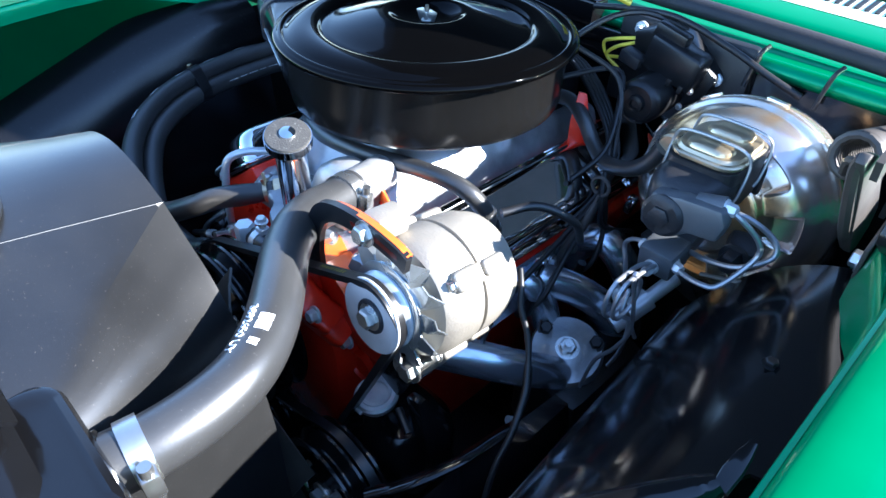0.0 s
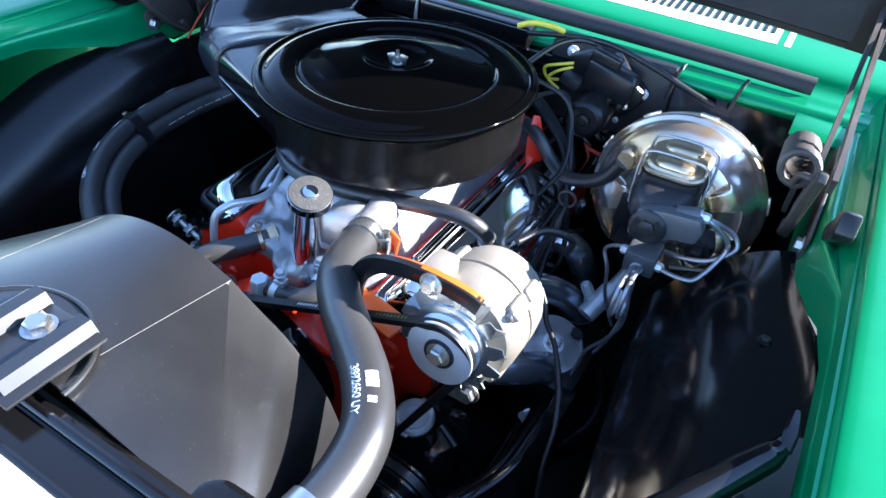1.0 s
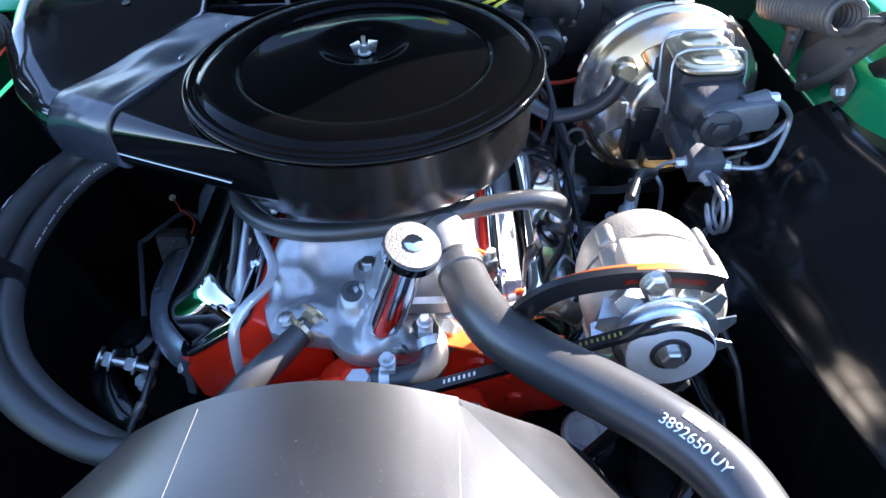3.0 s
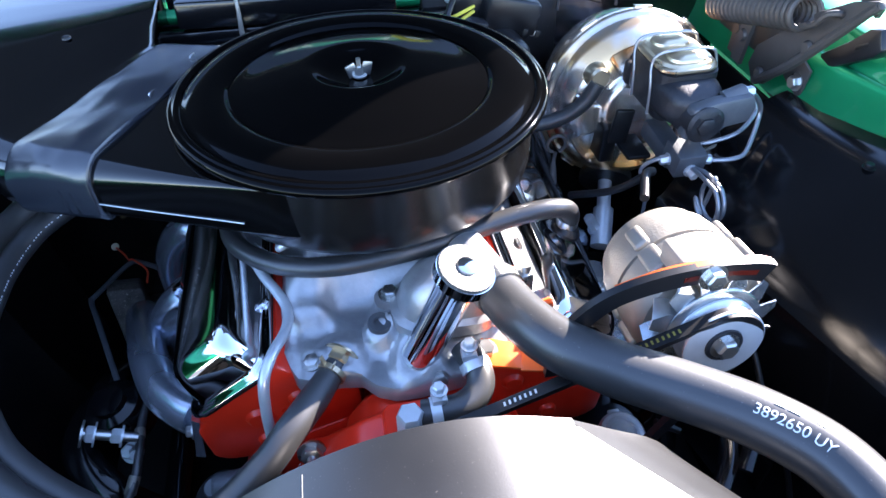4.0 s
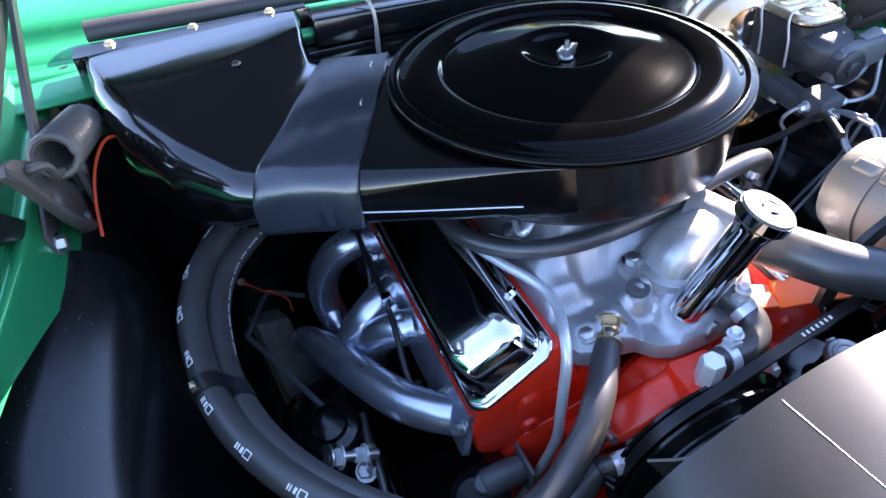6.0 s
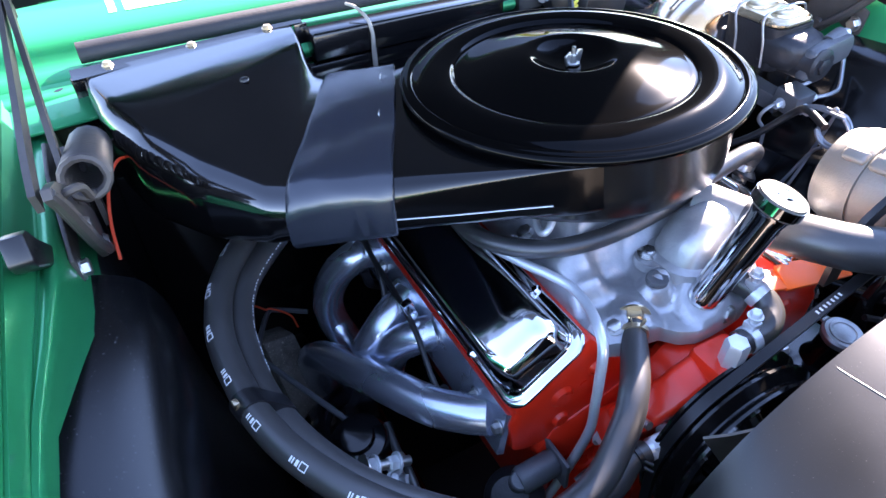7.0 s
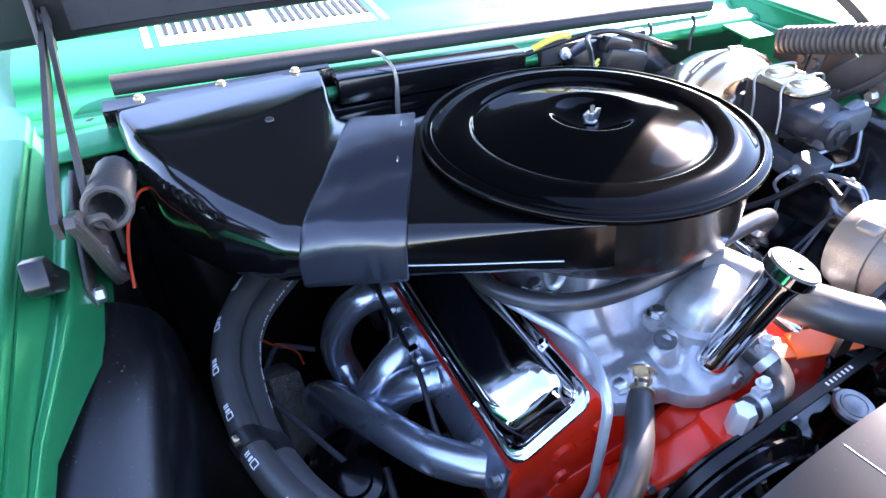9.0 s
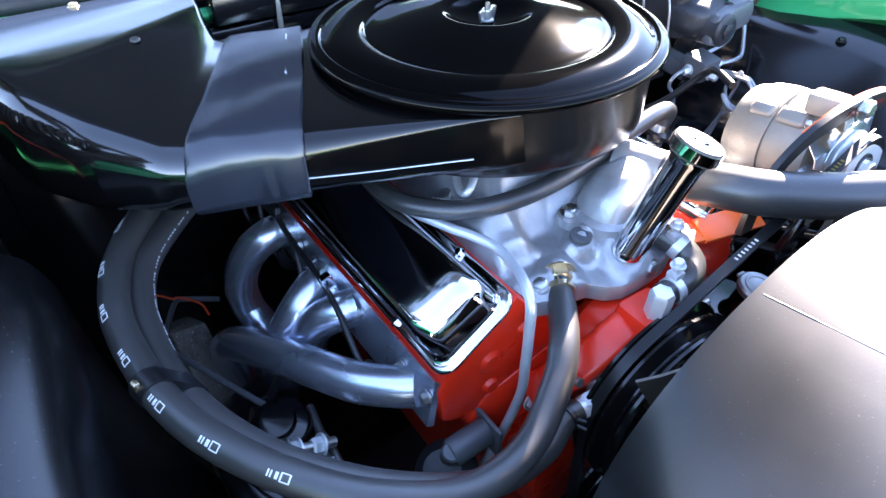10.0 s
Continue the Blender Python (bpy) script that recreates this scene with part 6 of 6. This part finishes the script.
# hood hinges
def hood_hinge(side, label):
    root = thing("hood_support", (side * 0.49, 0.06, 0.95), label, "hood support", "hood supports")

    def q(x, y, z):
        return (side * x, y, z)

    def strapbar(pts, w):
        line = curve_points(pts, 5)
        rings = []
        for i, p in enumerate(line):
            t = (line[min(i + 1, len(line) - 1)] - line[max(0, i - 1)]).normalized()
            n_ = V(1, 0, 0)
            s = t.cross(n_).normalized()
            rings.append([p + s * w * a + n_ * 0.005 * b for a, b in ((-0.5, -0.5), (0.5, -0.5), (0.5, 0.5), (-0.5, 0.5))])
        return loft(rings)

    def plate(name, outline, x, thick, label=""):
        m = Matrix(((0, 0, 1, side * x), (1, 0, 0, 0), (0, 1, 0, 0), (0, 0, 0, 1)))
        part(name, prism(outline, thick, m, 0.0012), M_HINGE, root, label)

    plate("base_plate", [(0.205, 0.862), (0.06, 0.842), (0.015, 0.868), (0.012, 0.900), (0.05, 0.915), (0.10, 0.938), (0.16, 0.940), (0.205, 0.915)], 0.507, 0.004)
    plate("wide_arm", [(0.078, 0.858), (0.060, 0.862), (0.020, 0.905), (-0.012, 0.944), (-0.046, 0.984), (-0.066, 1.004), (-0.060, 1.010), (-0.030, 0.998), (0.010, 0.972), (0.050, 0.935), (0.088, 0.900), (0.094, 0.874)], 0.4875, 0.007, "broad brown-grey lever")
    part("lever_flange", tube([q(0.484, 0.072, 0.862), q(0.484, 0.022, 0.906), q(0.484, -0.044, 0.984), q(0.486, -0.060, 1.006)], [0.006, 0.006, 0.005, 0.004], 8), M_HINGE, root)
    part("long_arm", strapbar([q(0.497, -0.056, 0.998), q(0.497, -0.02, 1.008), q(0.497, 0.05, 1.018), q(0.498, 0.14, 1.028), q(0.499, 0.22, 1.037), q(0.499, 0.28, 1.044)], 0.017), M_HINGE, root)
    part("long_arm", strapbar([q(0.486, 0.030, 0.940), q(0.487, 0.050, 0.965), q(0.488, 0.10, 0.992), q(0.490, 0.18, 1.022), q(0.492, 0.25, 1.048), q(0.493, 0.285, 1.058)], 0.014), M_HINGE, root)
    part("link", strapbar([q(0.478, 0.110, 0.870), q(0.478, 0.108, 0.90), q(0.478, 0.104, 0.935)], 0.020), M_HINGE, root)
    part("link", strapbar([q(0.492, 0.142, 0.866), q(0.492, 0.140, 0.90), q(0.492, 0.136, 0.938)], 0.017), M_HINGE, root)
    turns = 19
    pts = []
    for i in range(turns * 14 + 1):
        a = 2 * math.pi * i / 14
        f = i / (turns * 14)
        cpt = V(*q(0.470, 0.010, 0.972)).lerp(V(*q(0.470, 0.168, 0.922)), f)
        ux, uz = V(1, 0, 0), V(0, 0.30, 0.95)
        pts.append(cpt + (ux * math.cos(a) + uz * math.sin(a)) * 0.0170)
    part("coil_spring", tube(pts, 0.0037, 7, 1), M_HINGE, root)
    part("spring_hook", tube([q(0.470, 0.014, 0.956), q(0.470, -0.006, 0.966), q(0.472, -0.016, 0.980), q(0.480, -0.024, 0.984), q(0.486, -0.022, 0.980)], 0.0036, 8), M_HINGE, root)
    part("spring_hook", tube([q(0.470, 0.166, 0.936), q(0.474, 0.184, 0.930), q(0.488, 0.19, 0.915)], 0.0036, 8), M_HINGE, root)
    for x, y, z in ((0.483, 0.066, 0.874), (0.483, 0.005, 0.934), (0.476, 0.108, 0.905), (0.490, 0.140, 0.90)):
        part("pivot", lathe([(0, 0.004), (0.006, 0.004), (0.0085, 0.0), (0, 0)], along(q(x, y, z), (-side, 0, 0)), 16), M_HINGE, root)
    part("base_bolt", hexagon(0.008, 0.008, along(q(0.505, 0.027, 0.880), (-side, 0, 0))), M_BOLT, root)
    plate("hood_plate", [(0.235, 1.016), (0.345, 1.012), (0.350, 1.10), (0.270, 1.10)], 0.5035, 0.005)
    for y, z in ((0.258, 1.034), (0.280, 1.052)):
        part("plate_bolt", hexagon(0.008, 0.010, along(q(0.500, y, z), (-side, 0, 0))), M_HINGE, root)
    return root


hood_hinge(-1, "grey steel hood hinge with a coil spring")
hood_hinge(1, "grey steel hood hinge with a coil spring beside the booster")


def rubber_bumper(side):
    b = thing("rubber_bumper", (side * 0.525, -0.02, 0.93), "black rubber hood bumper clipped on the fender flange", "bumper", "rubber bumpers")
    m = Matrix(((0, 0, 1, side * 0.524), (0.80, 0.60, 0, -0.018), (-0.60, 0.80, 0, 0.938), (0, 0, 0, 1)))
    part("body", joined(prism([(-0.042, -0.010), (-0.03, -0.014), (0.042, -0.012), (0.044, 0.006), (0.0, 0.010), (-0.03, 0.016), (-0.044, 0.012)], 0.018, m, 0.003)), M_SATIN, b)
    part("slot", block(0.02, 0.006, 0.019, m @ pose(-0.018, 0.001, 0), 0.002), M_CHASSIS, b)


rubber_bumper(-1)
rubber_bumper(1)

# red lead and odd parts on the passenger side
rw = thing("red_lead", (-0.45, 0.08, 0.9), "thin red wire behind the hood hinge", "wire")
part("wire", tube([(-0.430, 0.150, 0.905), (-0.450, 0.135, 0.915), (-0.466, 0.115, 0.900), (-0.475, 0.09, 0.875), (-0.478, 0.065, 0.85)], 0.0017, 8), M_RED, rw)
M_DIRT = mat("dirty_frame_steel", (0.10, 0.088, 0.075), 0.9, 0, 0, 0.6, 90, bump=1.0, bump_grain=330, speck=0.7, speck_color=(0.30, 0.26, 0.21), speck_grain=420)
fr = thing("frame_bracket", (-0.33, 0.10, 0.45), "dirt-caked frame bracket below the heater hose", "frame bracket")
part("web", prism([(-0.025, -0.10), (0.025, -0.10), (0.020, 0.10), (-0.025, 0.11)], 0.05, pose(-0.345, 0.115, 0.50, 68, 0, 15), 0.006), M_DIRT, fr)
ua = thing("control_arm", (-0.33, -0.08, 0.6), "black upper control arm and shock mount", "control arm", "control arms")
for s in (-1, 1):
    root = ua if s < 0 else thing("control_arm", (0.33, -0.10, 0.6), "glossy black upper control arm beside the steering box", "control arm", "control arms")
    if s < 0:
        part("shock_top", lathe([(0.034, -0.03), (0.036, 0.0), (0.030, 0.012), (0.020, 0.016), (0.018, 0.022), (0, 0.024)], pose(s * 0.320, -0.085, 0.622, 8, s * 10, 0), 32), M_BLACK, root)
    part("arm", tube([(s * 0.29, -0.17, 0.52), (s * 0.33, -0.16, 0.575), (s * 0.37, -0.10, 0.59), (s * 0.35, 0.0, 0.575), (s * 0.30, 0.06, 0.53)], 0.020, 12, flat=0.6), M_BLACK, root)
    if s > 0:
        part("arm_ridge", tube([(0.300, -0.325, 0.685), (0.318, -0.300, 0.698), (0.328, -0.268, 0.700), (0.328, -0.237, 0.690), (0.328, -0.208, 0.683), (0.324, -0.167, 0.664), (0.315, -0.11, 0.63)], 0.008, 14, flat=0.6), M_BLACK, root)
        part("arm_ridge", tube([(0.275, -0.335, 0.660), (0.298, -0.305, 0.672), (0.312, -0.270, 0.674), (0.314, -0.230, 0.662), (0.310, -0.170, 0.640), (0.300, -0.10, 0.60)], 0.010, 14, flat=0.6), M_BLACK, root)
        part("arm_web", sheet([[(0.328, y, 0.690 - 0.15 * max(0, y + 0.24)), (0.345, y, 0.672), (0.352, y, 0.640), (0.350, y, 0.60)] for y in steps(-0.31, -0.12, 6)], 0.003), M_BLACK, root)
    part("cross_shaft", tube([(s * 0.275, -0.20, 0.52), (s * 0.275, 0.10, 0.52)], 0.016, 12), M_BLACK, root)
    part("grease_fitting", joined(hexagon(0.009, 0.014, along((s * 0.300, -0.135, 0.605), (0.2 * s, -0.5, 1))), tube([(s * 0.300, -0.135, 0.61), (s * 0.292, -0.15, 0.622)], 0.005, 8)), M_ZINC, root)
vl = thing("sensor_lead", (-0.36, 0.15, 0.6), "thin dark bracket rod with a red wire end", "wire")
part("rod", tube([(-0.300, 0.165, 0.600), (-0.335, 0.185, 0.603), (-0.352, 0.183, 0.606), (-0.382, 0.118, 0.614), (-0.386, 0.106, 0.615), (-0.372, 0.070, 0.618), (-0.320, -0.059, 0.628)], 0.0036, 8), M_IRON2, vl)
part("wire", tube([(-0.377, 0.226, 0.604), (-0.362, 0.206, 0.606), (-0.352, 0.188, 0.610), (-0.345, 0.186, 0.610), (-0.325, 0.165, 0.606), (-0.322, 0.140, 0.604)], 0.0014, 8), M_RED, vl)
part("eyelet", lathe([(0.0025, -0.001), (0.0055, -0.001), (0.0055, 0.001), (0.0025, 0.001)], pose(-0.379, 0.229, 0.604, 30, 0, 0), 16), M_GOLD, vl)
ab = thing("alignment_bolt", (-0.315, -0.14, 0.65), "greasy zinc bolt with two nuts on the control arm", "bolt")
part("shank", tube([(-0.335, -0.140, 0.661), (-0.285, -0.140, 0.638)], 0.0055, 10), M_BOLT, ab)
part("nut", hexagon(0.0095, 0.010, along((-0.322, -0.140, 0.655), (-1, 0, 0.45))), M_ZINC, ab)
part("nut", hexagon(0.0085, 0.012, along((-0.298, -0.140, 0.644), (-1, 0, 0.45))), M_ZINC, ab)
part("washer", lathe([(0.006, 0), (0.014, 0), (0.014, 0.002), (0.006, 0.002)], along((-0.333, -0.140, 0.660), (-1, 0, 0.45)), 20), M_BOLT, ab)
bc = thing("brake_hose", (-0.29, -0.15, 0.61), "thin dark brake hose with a pale ferrule", "brake hose")
part("hose", tube([(-0.285, -0.08, 0.628), (-0.289, -0.116, 0.624), (-0.288, -0.140, 0.622), (-0.291, -0.173, 0.612), (-0.302, -0.20, 0.595), (-0.305, -0.22, 0.55)], 0.0048, 10), M_RUBBER, bc)
part("ferrule", tube([(-0.291, -0.170, 0.613), (-0.297, -0.186, 0.604)], 0.0062, 10), M_ALT, bc)
part("ferrule", tube([(-0.2895, -0.120, 0.6236), (-0.289, -0.130, 0.6228)], 0.0060, 10), M_ALT, bc)
bf = thing("block_fitting", (-0.095, -0.255, 0.72), "dark nut and stud with a lead on the engine front", "fitting")
part("stud", tube([(-0.0935, -0.236, 0.717), (-0.0945, -0.272, 0.728)], 0.0045, 12), M_BOLT, bf)
part("nut", hexagon(0.0100, 0.009, along((-0.0938, -0.247, 0.7205), (-0.03, -1, 0.28))), M_BOLT, bf)
part("washer", lathe([(0.004, 0), (0.0125, 0), (0.0125, 0.002), (0.004, 0.002)], along((-0.0937, -0.244, 0.7195), (-0.03, -1, 0.28)), 20), M_GOLD, bf)
part("stub", tube([(-0.097, -0.262, 0.722), (-0.110, -0.266, 0.719), (-0.135, -0.269, 0.709), (-0.170, -0.268, 0.690)], 0.0042, 10), M_SATIN, bf)
part("crimp", tube([(-0.110, -0.266, 0.719), (-0.122, -0.2675, 0.714)], 0.0056, 10), M_ZINC, bf)
fp = thing("fuel_pump", (-0.18, -0.218, 0.64), "dull grey cast fuel pump low on the engine front", "fuel pump")
part("body", lumpy(lathe([(0, 0), (0.0135, 0), (0.0145, 0.003), (0.0145, 0.040), (0.0125, 0.044), (0, 0.044)], along((-0.156, -0.218, 0.643), (-1, 0, -0.06)), 28), 0.0005, 60), M_IRON2, fp)
part("flange", block(0.005, 0.042, 0.040, pose(-0.154, -0.218, 0.640, 0, 0, 0), 0.002), M_IRON2, fp)
part("cap", lathe([(0, 0.006), (0.0085, 0.006), (0.0102, 0.004), (0.0102, -0.022), (0, -0.022)], along((-0.199, -0.219, 0.643), (-0.15, -0.35, 0.9)), 24), M_IRON2, fp)
part("dome", lathe([(0, 0.012), (0.020, 0.010), (0.030, 0.0), (0.033, -0.006), (0.033, -0.012), (0, -0.03)], along((-0.205, -0.216, 0.612), (-0.45, -0.2, 0.85)), 32), M_IRON, fp)

tb = thing("tie_bar", (-0.38, -0.34, 0.68), "bare steel rod between the radiator support and the fender", "rod")
part("rod", tube([(-0.280, -0.335, 0.682), (-0.350, -0.342, 0.680), (-0.410, -0.345, 0.679), (-0.47, -0.347, 0.678)], 0.0042, 12), M_ALT, tb)
# cooling fan in the mouth of the shroud
FAN_C = (0.0, -0.360, 0.671)
cf = thing("cooling_fan", FAN_C, "dull steel engine fan inside the shroud", "fan")
M_FANSTEEL = mat("dull_fan_steel", (0.10, 0.092, 0.080), 0.42, 0.4, 0, 0.3, 40, bump=0.1, bump_grain=200)
part("hub", lathe([(0, 0.012), (0.030, 0.012), (0.034, 0.008), (0.034, -0.024), (0, -0.024)], along(FAN_C, (0, -1, 0)), 32), M_FANSTEEL, cf)
for k in range(5):
    a = radians(121 + 72 * k)
    out, tan = V(math.cos(a), 0, math.sin(a)), V(-math.sin(a), 0, math.cos(a))
    rows = []
    for r in steps(0.028, 0.203, 8):
        wide = 0.018 + 0.012 * min(1.0, (r - 0.028) / 0.07)
        rows.append([V(*FAN_C) + out * r + tan * wide * c + V(0, 0.48 * wide * c - 0.004 * (1 - c * c), 0) for c in (-1, -0.5, 0, 0.5, 1)])
    part("fan_blade", sheet(rows, 0.002), M_FANSTEEL, cf)
    part("blade_edge", tube([r[0] for r in rows[1:]], 0.0012, 8), M_EDGE, cf, "worn bright blade edge")

# fine print on the breather hose
PL = curve_points([(-0.148, -0.06, 0.826), (-0.110, -0.105, 0.828), (-0.05, -0.126, 0.832), (0.03, -0.128, 0.842)], 10)
PR = [0.0]
for a, b in zip(PL, PL[1:]):
    PR.append(PR[-1] + (b - a).length)
for k in range(26):
    if k % 10 not in (8, 9):
        printed("fine_print", [(0, 0, 0.28, 0.22)], pcv, PL, PR, 0.03 + k * 0.0045, 0.0085, 0.0098, 0.0042)
# rolled front edge of the driver's wheelhouse panel
re_ = thing("support_brace", (0.50, -0.30, 0.90), "glossy black rolled brace in front of the wheelhouse", "brace")
part("bar", tube([(0.526, -0.274, 0.903), (0.520, -0.283, 0.897), (0.5055, -0.304, 0.893), (0.4905, -0.327, 0.891), (0.447, -0.392, 0.885), (0.39, -0.48, 0.872), (0.33, -0.57, 0.85)], [0.006, 0.0105, 0.0120, 0.0122, 0.0125, 0.0125, 0.0125], 18), M_BLACK, re_)
part("end_tab", loft([[V(0.528 + a * w, y + 0.2 * a * w, z + b * 0.0015) for a, b in rounded(1.0, 1.0, 0.5, 3)] for y, z, w in ((-0.278, 0.902, 0.0045), (-0.266, 0.908, 0.0055), (-0.254, 0.910, 0.0045), (-0.243, 0.911, 0.0025))]), M_BLACK, re_)
